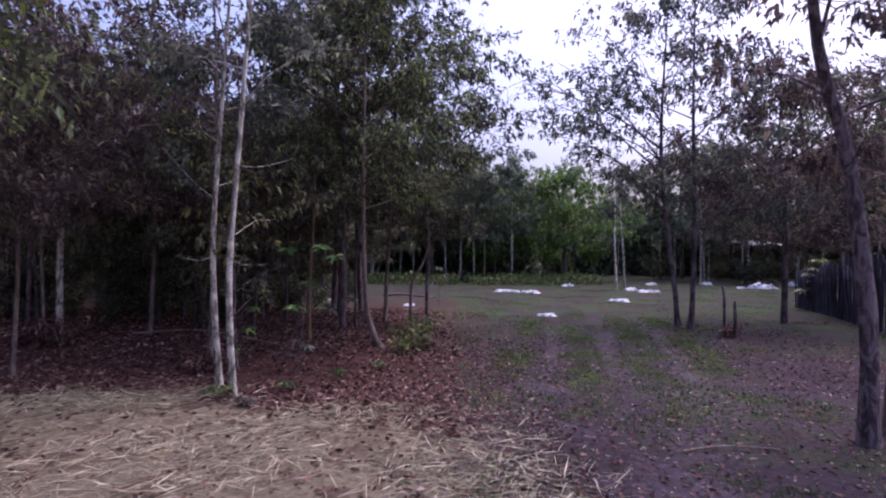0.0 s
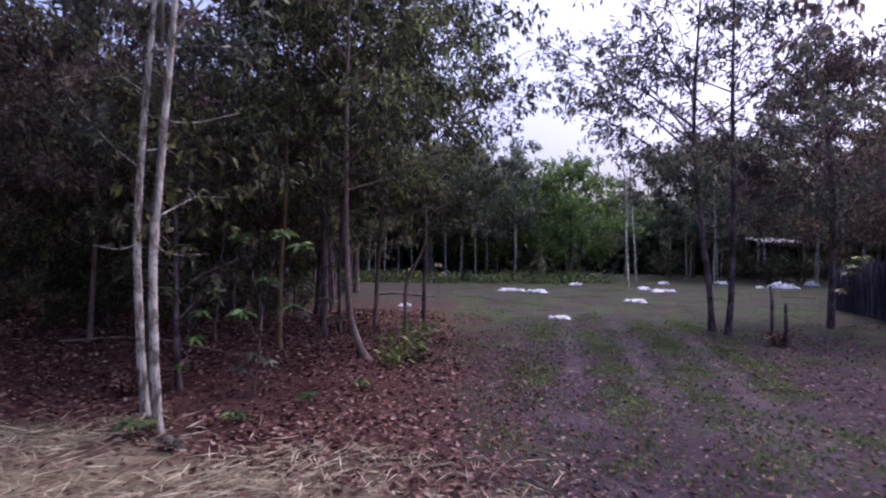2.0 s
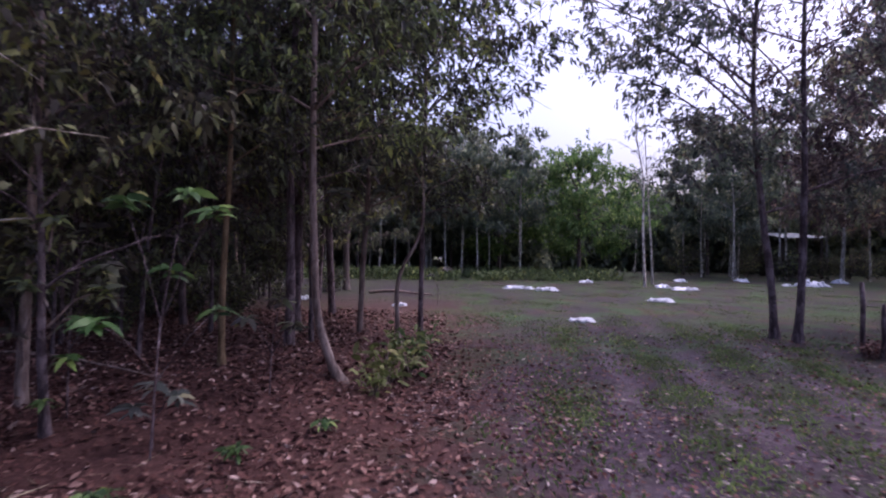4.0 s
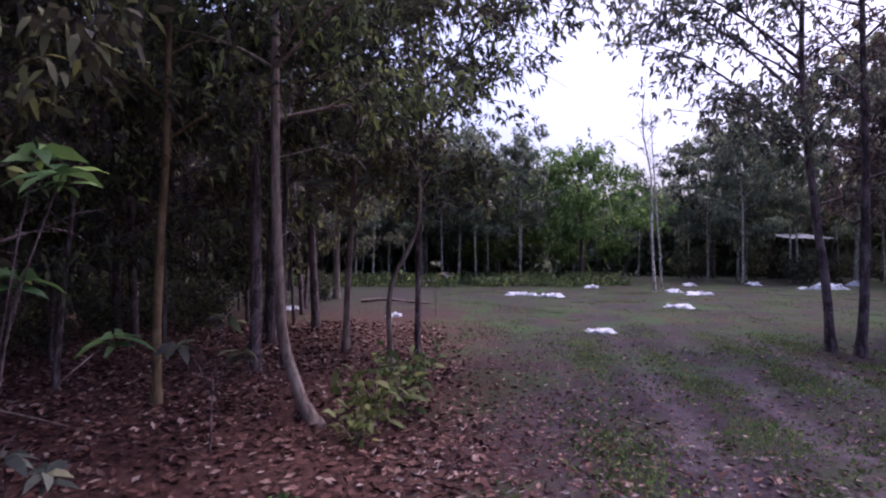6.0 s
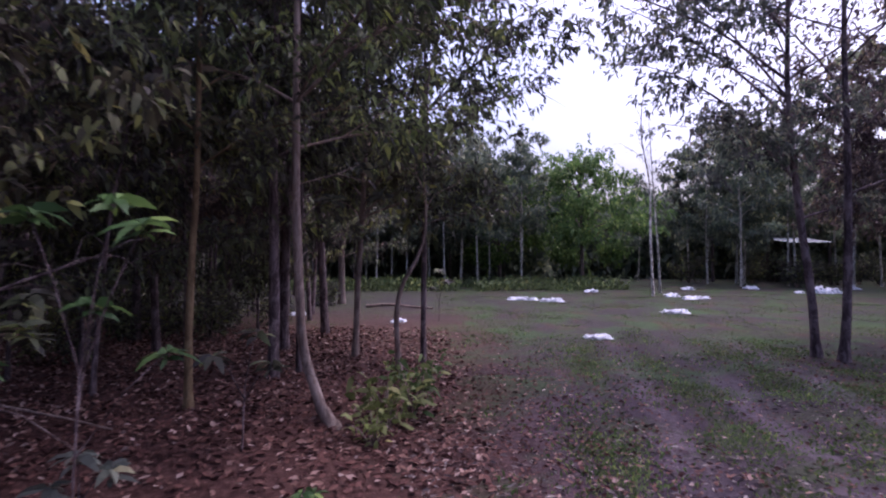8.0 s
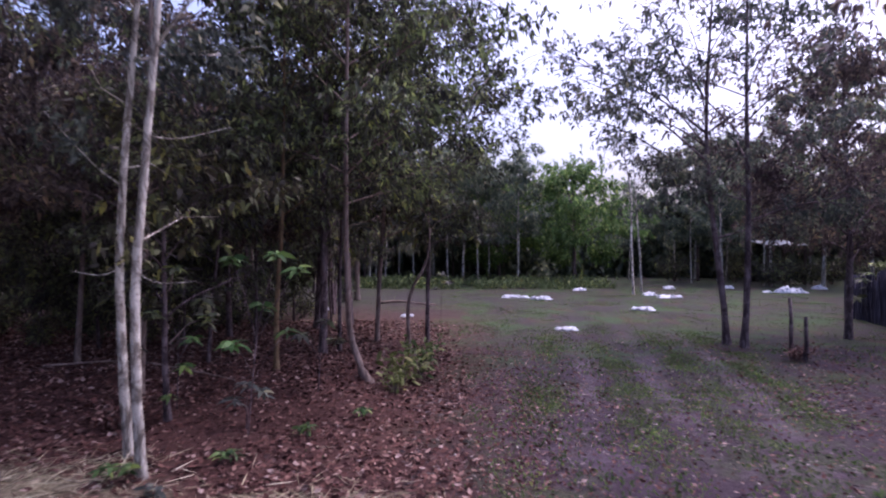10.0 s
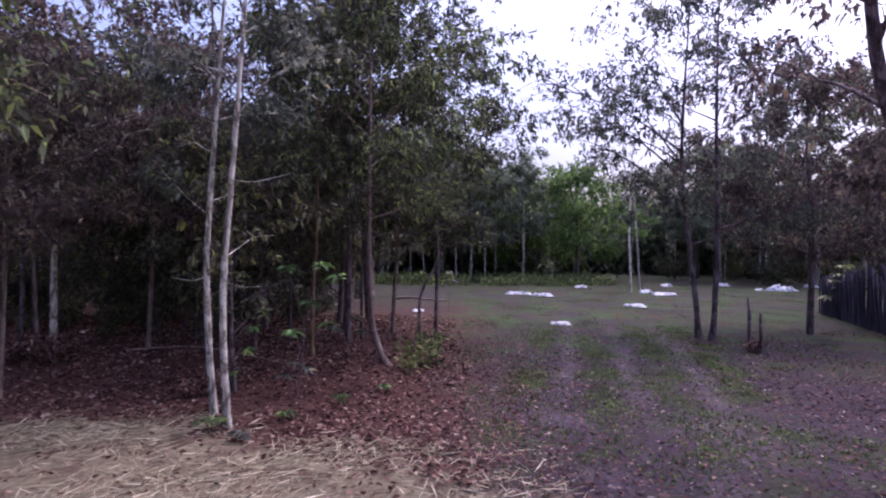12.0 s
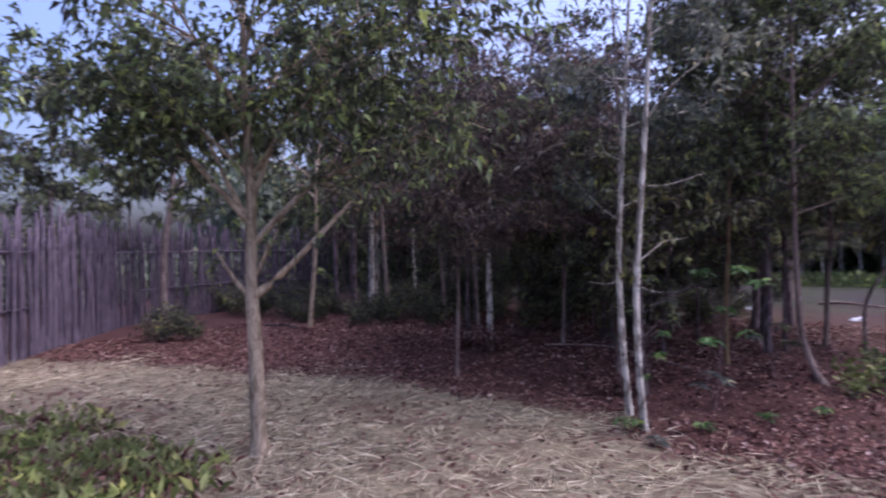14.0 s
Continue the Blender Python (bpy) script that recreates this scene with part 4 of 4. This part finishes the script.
sapling(-2.45, 9.95, [(0.41, -0.25, 2.2), (0.18, -0.05, 1.58), (-0.13, -0.2, 2.14), (0.75, -0.6, 2.04), (0.34, 0.55, 1.2), (0.25, -1.2, 1.3)], "leggy sapling with whorls of bright leaves", 1)
sapling(-2.55, 10.2, [(0, 0, 0.57), (0.18, 0.08, 0.45), (-0.12, -0.1, 0.4)], "low seedling with pale green leaves", 2, 0.22, LEAF_GREY)
sapling(-3.75, 10.9, [(0.3, 0.1, 1.5), (-0.3, 0.0, 1.7), (0.0, 0.3, 1.9), (0.45, -0.1, 1.2), (-0.45, 0.1, 1.3)], "leafy young sapling behind the pale trees", 10, 0.26, LEAF)
sapling(-1.95, 11.6, [(0.1, 0.1, 1.05), (-0.25, 0.0, 0.85), (0.3, -0.1, 0.8)], "young sapling with broad leaves in leaf litter", 11, 0.26, LEAF)
sapling(-4.4, 11.2, [(0.2, 0.1, 1.3), (-0.25, 0.0, 1.1), (0.0, -0.2, 0.8)], "young sapling with broad leaves in leaf litter", 12, 0.24, LEAF)
sapling(-2.4, 9.0, [(0, 0, 0.12), (0.1, 0.1, 0.1)], "tiny seedling in leaf litter", 3, 0.16)
sapling(-1.7, 9.9, [(0, 0, 0.14), (-0.1, 0.05, 0.1)], "tiny seedling in leaf litter", 4, 0.16)
sapling(-1.2, 10.7, [(0, 0, 0.12), (0.08, 0.05, 0.1)], "tiny seedling in leaf litter", 5, 0.14)
sapling(-3.2, 8.35, [(0, 0, 0.2), (0.12, 0.1, 0.16), (-0.14, 0.05, 0.15)], "seedling at the foot of the pale trees", 6, 0.16)
sapling(-2.75, 8.1, [(0, 0, 0.12), (0.1, 0.0, 0.1)], "tiny grey-green seedling at the straw's edge", 7, 0.14, LEAF_GREY)
sapling(14.0, 22.6, [(0, 0, 1.6), (0.3, 0.1, 1.1), (-0.35, 0, 0.8), (0.1, -0.3, 1.9), (-0.2, -0.1, 1.4)], "sapling with green leaves by the fence", 8, 0.42, LEAF_GREEN)
sapling(-0.25, 24.0, [(0, 0, 1.5), (0.25, 0.1, 1.2), (-0.2, 0, 1.0)], "young dark sapling standing in the clearing", 9, 0.3, LEAF)

# ---- fences ----
def stake_mesh(seed, h, r):
    g = np.random.default_rng(seed)
    pts = [((g.normal(0, 0.012), g.normal(0, 0.012), z), r * (1 - 0.25 * z / h)) for z in np.linspace(-0.25, h, 5)]
    return tube([(pts, 6, None)])


def pole_fence(name, run, spacing, heights, r, mat, label, seed):
    """Upright poles side by side, tied to two rails."""
    g = np.random.default_rng(seed)
    root = new(name)
    tagged(root, label, "fence")
    kinds = [mesh_of("pole", *stake_mesh(seed + i, 1.0, r), [mat], True) for i in range(4)]
    pts = [Vector((*p, 0)) for p in run]
    total = sum((b - a).length for a, b in zip(pts, pts[1:]))
    done = 0.0
    for a, b in zip(pts, pts[1:]):
        seg = (b - a).length
        for k in range(int(seg / spacing)):
            t = (k + 0.5) * spacing / seg
            p = a.lerp(b, t)
            u = (done + t * seg) / total
            h = (heights[0] + (heights[1] - heights[0]) * u) * g.uniform(0.84, 1.12)
            ob = child("pole", kinds[int(g.integers(0, 4))], root)
            ob.matrix_basis = pose(p.x + g.normal(0, 0.03), p.y + g.normal(0, 0.03), gh(p.x, p.y), g.normal(0, 1.6), g.normal(0, 1.6), g.uniform(0, 360)) @ Matrix.Diagonal((g.uniform(0.7, 1.3), g.uniform(0.7, 1.3), h, 1))
        done += seg
    for z in (0.35, 0.75):
        path = [(Vector((p.x, p.y, z * (heights[0] + (heights[1] - heights[0]) * i / (len(pts) - 1)))) + Vector((0.08, -0.06, 0)), 0.035) for i, p in enumerate(pts)]
        child("rail", mesh_of("rail", *tube([(path, 6, None)]), [mat], True), root)


pole_fence("pole_fence", [(-13.5, 1.8), (-17.1, 5.1), (-22.2, 9.9), (-24.1, 15.4), (-22.9, 20.0)], 0.078, (3.6, 3.45), 0.045, FENCE_WOOD, "tall weathered pole fence with uneven tops", 5)
pole_fence("stake_fence", [(14.5, 24.3), (12.9, 18.6), (11.9, 14.6)], 0.085, (1.35, 2.3), 0.045, FENCE_DARK, "dark bluish stake fence beside the track", 6)

# ---- stakes left of the fence end: two stubs in a clump ----
for x, y, h, lab in ((7.36, 15.5, 1.3, "thin dark stub of a cut sapling"), (7.46, 15.12, 0.95, "short dark stub beside another")):
    ob = new("stub", mesh_of("stub", *stake_mesh(int(h * 10), h, 0.05), [BARK_DARK], True))
    ob.matrix_basis = pose(x, y, gh(x, y), 2, -2, 0)
    tagged(ob, lab, "stub")

# ---- sacks ----
def sack_mesh(seed, lx, ly, h, rough=0.2):
    """A crumpled woven sack: a pillow with folds and tucked ends."""
    g = np.random.default_rng(seed)
    n, m = 17, 11
    off = g.uniform(0, 50)
    V, Fc = [], []
    for top in (1, 0):
        for j in range(m):
            for i in range(n):
                u, w = i / (n - 1) * 2 - 1, j / (m - 1) * 2 - 1
                edge = max(0.0, (1 - abs(u) ** 3) * (1 - abs(w) ** 3))
                grow = 1 + 0.95 * noise.noise((u * 1.9, w * 1.9, off + 11))
                x = lx / 2 * u * (1 - 0.12 * w * w) * grow + 0.10 * noise.noise((u * 2, w * 2, off))
                y = ly / 2 * w * (1 - 0.2 * u * u) * grow + 0.12 * noise.noise((u * 2, w * 2, off + 7))
                z = h * edge ** 0.6 * (0.85 + 0.35 * noise.noise((u * 1.5, w * 1.5, off + 3)) + rough * noise.noise((u * 4, w * 4, off))) if top else -0.01
                V.append((x, y, max(z, 0.0) + 0.012 if top else z))
    for t in (0, 1):
        for j in range(m - 1):
            for i in range(n - 1):
                q = [t * n * m + j * n + i, t * n * m + j * n + i + 1, t * n * m + (j + 1) * n + i + 1, t * n * m + (j + 1) * n + i]
                Fc.append(tuple(q if t == 0 else q[::-1]))
    rim = [i for i in range(n)] + [j * n + n - 1 for j in range(1, m)] + [(m - 1) * n + i for i in range(n - 2, -1, -1)] + [j * n for j in range(m - 2, 0, -1)]
    for a, b in zip(rim, rim[1:] + rim[:1]):
        Fc.append((a, a + n * m, b + n * m, b))
    return mesh_of("sack", V, Fc, [SACK], True)


SACKS = [sack_mesh(1, 1.1, 0.8, 0.5, 0.3), sack_mesh(2, 0.9, 0.9, 0.2, 1.1), sack_mesh(3, 1.5, 1.0, 0.15, 1.2), sack_mesh(4, 1.4, 1.1, 0.16, 1.2)]
for k, x, y, turn, sc, lab in [
    (0, 19.55, 37.3, 10, 0.85, "full white sack in a heap"), (0, 20.0, 37.1, 70, 0.85, "full white sack in a heap"), (0, 20.5, 37.3, -20, 0.8, "full white sack in a heap"),
    (0, 19.95, 37.7, 30, 1.05, "bulging white sack at the back of a heap"), (0, 24.1, 41.2, 0, 0.8, "white sack beside the heap"), (1, 18.6, 37.2, 15, 0.7, "flattened white sack on bare ground"),
    (2, 11.4, 33.3, 5, 1.2, "empty white sack lying on grass"), (1, 10.9, 34.6, 30, 1.0, "crumpled white sack on grass"), (3, 7.8, 26.3, -5, 0.95, "empty white sack lying on grass"),
    (3, 3.5, 20.1, 8, 0.7, "empty white sack lying on grass"), (3, 4.6, 31.6, -12, 1.1, "empty white sack lying on grass"), (2, 3.4, 32.5, -25, 1.1, "empty white sack lying on grass"),
    (1, 8.0, 38.5, 0, 1.0, "empty white sack far off on grass"), (1, -1.4, 23.2, 20, 0.6, "small white sack beside the wood"), (1, -4.9, 25.8, 40, 0.7, "white sack between trunks"),
    (1, 14.2, 40.7, 20, 1.0, "white sack on bare ground"), (1, 18.4, 41.7, 60, 1.2, "flattened white sack on bare ground"),
]:
    ob = new("sack", SACKS[k])
    ob.matrix_basis = pose(x, y, gh(x, y) - 0.005, 0, 0, turn) @ Matrix.Scale(sc * 0.7, 4)
    tagged(ob, lab, "sack", "white sacks in the clearing")

# ---- shed ----
def box(bm, x0, x1, y0, y1, z0, z1):
    vs = [bm.verts.new((x, y, z)) for z in (z0, z1) for y in (y0, y1) for x in (x0, x1)]
    for q in ((0, 2, 3, 1), (4, 5, 7, 6), (0, 1, 5, 4), (2, 6, 7, 3), (0, 4, 6, 2), (1, 3, 7, 5)):
        bm.faces.new([vs[i] for i in q])


def shed(x, y, turn):
    root = new("shed")
    root.matrix_basis = pose(x, y, 0, 0, 0, turn)
    tagged(root, "open timber shelter with a pale sheet roof", "shed")
    for px in (-1.35, 1.35):
        for py in (-1.8, 1.8):
            bm = bmesh.new()
            box(bm, px - 0.08, px + 0.08, py - 0.08, py + 0.08, -0.1, 2.96 + (0.38 if py > 0 else 0))
            part("post", bm, SHED_WOOD, root)
    # ribbed roof sheets that slope to the front
    for k in range(3):
        bm = bmesh.new()
        x0 = -1.5 + k
        rows = []
        for j, (py, pz) in enumerate(((-2.3, 2.92), (2.3, 3.4))):
            rows.append([bm.verts.new((x0 + i * 0.1, py, pz + (0.025 if i % 2 else 0.0) + dz)) for dz in (0.0, 0.02) for i in range(11)])
        a, b = rows
        for i in range(10):
            bm.faces.new((a[i], a[i + 1], b[i + 1], b[i]))
            bm.faces.new((a[11 + i], b[11 + i], b[12 + i], a[12 + i]))
            bm.faces.new((a[i], a[11 + i], a[12 + i], a[i + 1]))
            bm.faces.new((b[i], b[i + 1], b[12 + i], b[11 + i]))
        part("roof_sheet", bm, ROOF_TIN, root)
    bm = bmesh.new()
    box(bm, -1.4, 1.4, 1.72, 1.78, 0, 1.6)
    part("back_wall", bm, SHED_WOOD, root)


shed(26.2, 50.0, -6)

# ---- fallen branches ----
def fallen(pts, r, x, y, label, mat=BARK_GREY):
    line = spline(pts, 4)
    ob = new("fallen_branch", mesh_of("fallen_branch", *tube([([(p, r * (1 - 0.6 * i / len(line))) for i, p in enumerate(line)], 6, None)]), [mat], True))
    ob.location = (x, y, gh(x, y))
    tagged(ob, label, "branch")


fallen([(0, 0, 0.06), (0.8, -0.2, 0.14), (1.7, -0.7, 0.1), (2.5, -0.8, 0.05)], 0.07, -3.0, 28.5, "grey fallen branch lying on grass", BARK_GREY)
fallen([(0, 0, 0.25), (1.2, 0.2, 0.3), (2.2, 0.2, 0.16), (3.0, 0.1, 0.02)], 0.018, -6.3, 11.9, "thin fallen branch in leaf litter")
fallen([(0, 0, 0.05), (0.8, 0.2, 0.1), (1.7, 0.1, 0.05)], 0.05, -17.5, 12.6, "fallen branch below the fence", BARK_DARK)


fallen([(0, 0, 0.02), (0.25, -0.2, 0.05), (0.5, -0.45, 0.035), (0.85, -0.6, 0.015)], 0.03, -6.5, 4.85, "thin bare root on straw beside the tan tree", BARK_TAN)
fallen([(0, 0, 0.03), (0.5, 0.12, 0.05), (1.1, 0.1, 0.03)], 0.016, 2.6, 6.3, "thin dry stick on bare earth")


# ---- litter, straw and grass ----
def strewn(name, count, place, size, ratio, mat, label, category, seed, lift=0.02, tilt=0.25, bend=-0.1, open_size=1.0):
    r = np.random.default_rng(seed)
    x, y = place(r, count)
    n = len(x)
    z = np.array([gh(a, b) for a, b in zip(x, y)]) + r.uniform(0.004, lift, n)
    a = r.uniform(0, 6.283, n)
    al = np.stack([np.cos(a), np.sin(a), r.normal(0, tilt, n)], axis=1)
    ll = size * r.uniform(0.55, 1.4, n) * np.where(x > 0.3, open_size, 1.0)
    v, f = leaf_arrays(np.stack([x, y, z], axis=1), al, ll, ll * ratio * r.uniform(0.7, 1.3, n), r, False, bend)
    return tagged(new(name, mesh_of(name, v, f, [mat])), label, category, kind="stuff")


def litter_places(r, n):
    y = 1.6 + 19.6 * r.uniform(0, 1, n) ** 1.12 + r.normal(0, 0.5, n)
    x = r.uniform(-19, 9.5, n)
    dense = np.clip(0.95 - 0.15 * np.maximum(0, x + 0.2), 0.25, 0.95) * np.where(x > 0, np.clip((21.0 - y) / 9, 0.0, 1), np.where(y > 18, 0.7, 1))
    patch = np.array([0.5 + 0.9 * noise.noise((a * 0.5, b * 0.5, 1.7)) for a, b in zip(x, y)])
    dense = dense * np.where((x > 1.0) & (x < 5.2) & (y > 8), 0.75, 1.0) * np.where((x > 1.5) & (y < 11), np.clip(0.6 + 0.5 * (x - 3.4), 0.6, 2.2), np.where(x > 5, 1.6, 1.0))
    straw = (y + 0.42 * np.maximum(x, -4.4) + 0.33 * np.maximum(0, -8 - x) < 6.9) & (x < 0.6)
    keep = (r.uniform(0, 1, n) < dense * np.clip(patch + 0.55, 0.4, 1)) & ~(straw & (r.uniform(0, 1, n) < 0.8))
    return x[keep], y[keep]


def straw_places(r, n):
    x = r.uniform(-17, 2.2, n)
    y = r.uniform(0.6, 10, n) + r.normal(0, 0.4, n)
    wob = np.array([noise.noise((a * 0.7, b * 0.7, 5)) for a, b in zip(x, y)])
    edge = 7.6 - 0.42 * np.maximum(x, -5.0) * 1.0
    keep = (y < np.minimum(edge, 9.3) - 0.33 * np.maximum(0, -8 - x) - 0.6 + 1.1 * wob + r.exponential(0.35, n)) & (x < 0.6 + 1.2 * wob + r.exponential(0.5, n)) & (y > -0.5)
    thin = np.array([noise.noise((a * 0.55, b * 0.75, 12)) for a, b in zip(x, y)])
    keep &= r.uniform(0, 1, n) < np.clip(0.75 + 1.6 * thin, 0.18, 1)
    return x[keep], y[keep]


strewn("leaf_litter", 245000, litter_places, 0.082, 0.5, LITTER, "dry brown leaves strewn over the ground", "leaf litter", 31, 0.025, 0.2, open_size=0.72)
strewn("straw", 90000, straw_places, 0.3, 0.028, STRAW, "pale dry straw spread on the ground", "straw", 32, 0.05, 0.16, 0.0)


DEBRIS = island_tone("dry_twig_bits", [(0, (0.042, 0.031, 0.033)), (0.5, (0.105, 0.082, 0.08)), (0.88, (0.2, 0.165, 0.155)), (1, (0.38, 0.33, 0.29))])


def debris_places(r, n):
    x = r.uniform(-0.5, 10, n)
    y = r.uniform(2.2, 16, n)
    patch = np.array([noise.noise((a * 0.6, b * 0.6, 14.2)) for a, b in zip(x, y)])
    keep = r.uniform(0, 1, n) < np.clip(0.5 + 1.4 * patch, 0.08, 1) * np.clip((16 - y) / 5, 0, 1)
    return x[keep], y[keep]


strewn("twig_debris", 26000, debris_places, 0.078, 0.26, DEBRIS, "small pale leaf scraps and twigs on bare earth", "debris", 37, 0.015, 0.12, 0.0)


def grass_field(name, count, place, h, mat, label, seed, w=0.05):
    r = np.random.default_rng(seed)
    x, y = place(r, count)
    n = len(x)
    z = np.array([gh(a, b) for a, b in zip(x, y)]) - 0.01
    al = np.stack([r.normal(0, 0.5, n), r.normal(0, 0.5, n), np.ones(n)], axis=1)
    ll = h * r.uniform(0.5, 1.5, n)
    v, f = leaf_arrays(np.stack([x, y, z], axis=1), al, ll, ll * w * 4, r, False, 0.25)
    return tagged(new(name, mesh_of(name, v, f, [mat])), label, "grass", kind="stuff")


def clearing_places(r, n):
    y = 9 + 38 * r.uniform(0, 1, n) ** 1.25
    x = r.uniform(-16, 17, n)
    patch = np.array([noise.noise((a * 0.45, b * 0.45, 8.3)) for a, b in zip(x, y)])
    c = 2.2 + 0.2 * (y - 12)
    ruts = (np.abs(np.abs(x - c - 0.62) - 0.62) < 0.26) & (y < 26)
    want = np.clip((y - 11) / 10, 0.08, 1) * np.where(x < -0.5, np.where(y < 20, 0.12, 0.4), 1)
    keep = (r.uniform(0, 1, n) < want * np.clip(0.45 + 1.9 * patch, 0.06, 1)) & ~ruts
    return x[keep], y[keep]


def strip_places(r, n):
    """Grass left standing between and beside the wheel tracks."""
    y = r.uniform(4.5, 20, n)
    off = r.choice([-0.7, 0.62, 1.94, 3.26], n) + r.normal(0, 0.3, n)
    x = 2.2 + 0.2 * (y - 12) + off
    patch = np.array([noise.noise((a * 1.1, b * 0.7, 2.3)) for a, b in zip(x, y)])
    keep = r.uniform(0, 1, n) < np.clip(0.35 + 2.2 * patch, 0.03, 1) * np.clip((y - 6.5) / 5, 0.13, 1) * np.clip((21 - y) / 6, 0, 1)
    return x[keep], y[keep]


def patch_places(r, n):
    """Small green patches on the trodden earth and coarse tussocks in the clearing."""
    y = 4.5 + 34 * r.uniform(0, 1, n) ** 1.3
    x = 0.6 + r.uniform(-0.1, 1, n) * (4.5 + 0.42 * y)
    patch = np.array([noise.noise((a * 0.8, b * 0.6, 21.4)) + 0.4 * noise.noise((a * 2.3, b * 2.3, 4.4)) for a, b in zip(x, y)])
    keep = (x > 0.3) & (r.uniform(0, 1, n) < np.clip(-0.35 + 2.6 * patch, 0.0, 1))
    return x[keep], y[keep]


def tuft_places(r, n):
    x = r.normal(-8.1, 1.5, n)
    y = r.normal(3.0, 0.75, n)
    patch = np.array([noise.noise((a * 1.4, b * 1.4, 6.1)) for a, b in zip(x, y)])
    keep = (y < 4.6) & (x < -6.0) & (r.uniform(0, 1, n) < np.clip(0.45 + 2.0 * patch, 0.06, 1))
    return x[keep], y[keep]


grass_field("grass", 165000, clearing_places, 0.055, GRASS, "short uneven grass over the clearing", 33)
grass_field("track_grass", 56000, strip_places, 0.06, GRASS_LIGHT, "worn green grass between wheel tracks", 36, 0.07)
grass_field("grass_patches", 70000, patch_places, 0.075, GRASS_PATCH, "small green grass patches on trodden earth", 38, 0.06)
grass_field("weeds", 5200, tuft_places, 0.26, WEED_PALE, "low yellow-green weeds beside the straw", 34, 0.06)
grass_field("dry_weeds", 4200, tuft_places, 0.24, LITTER, "withered brown weeds beside the straw", 35, 0.04)
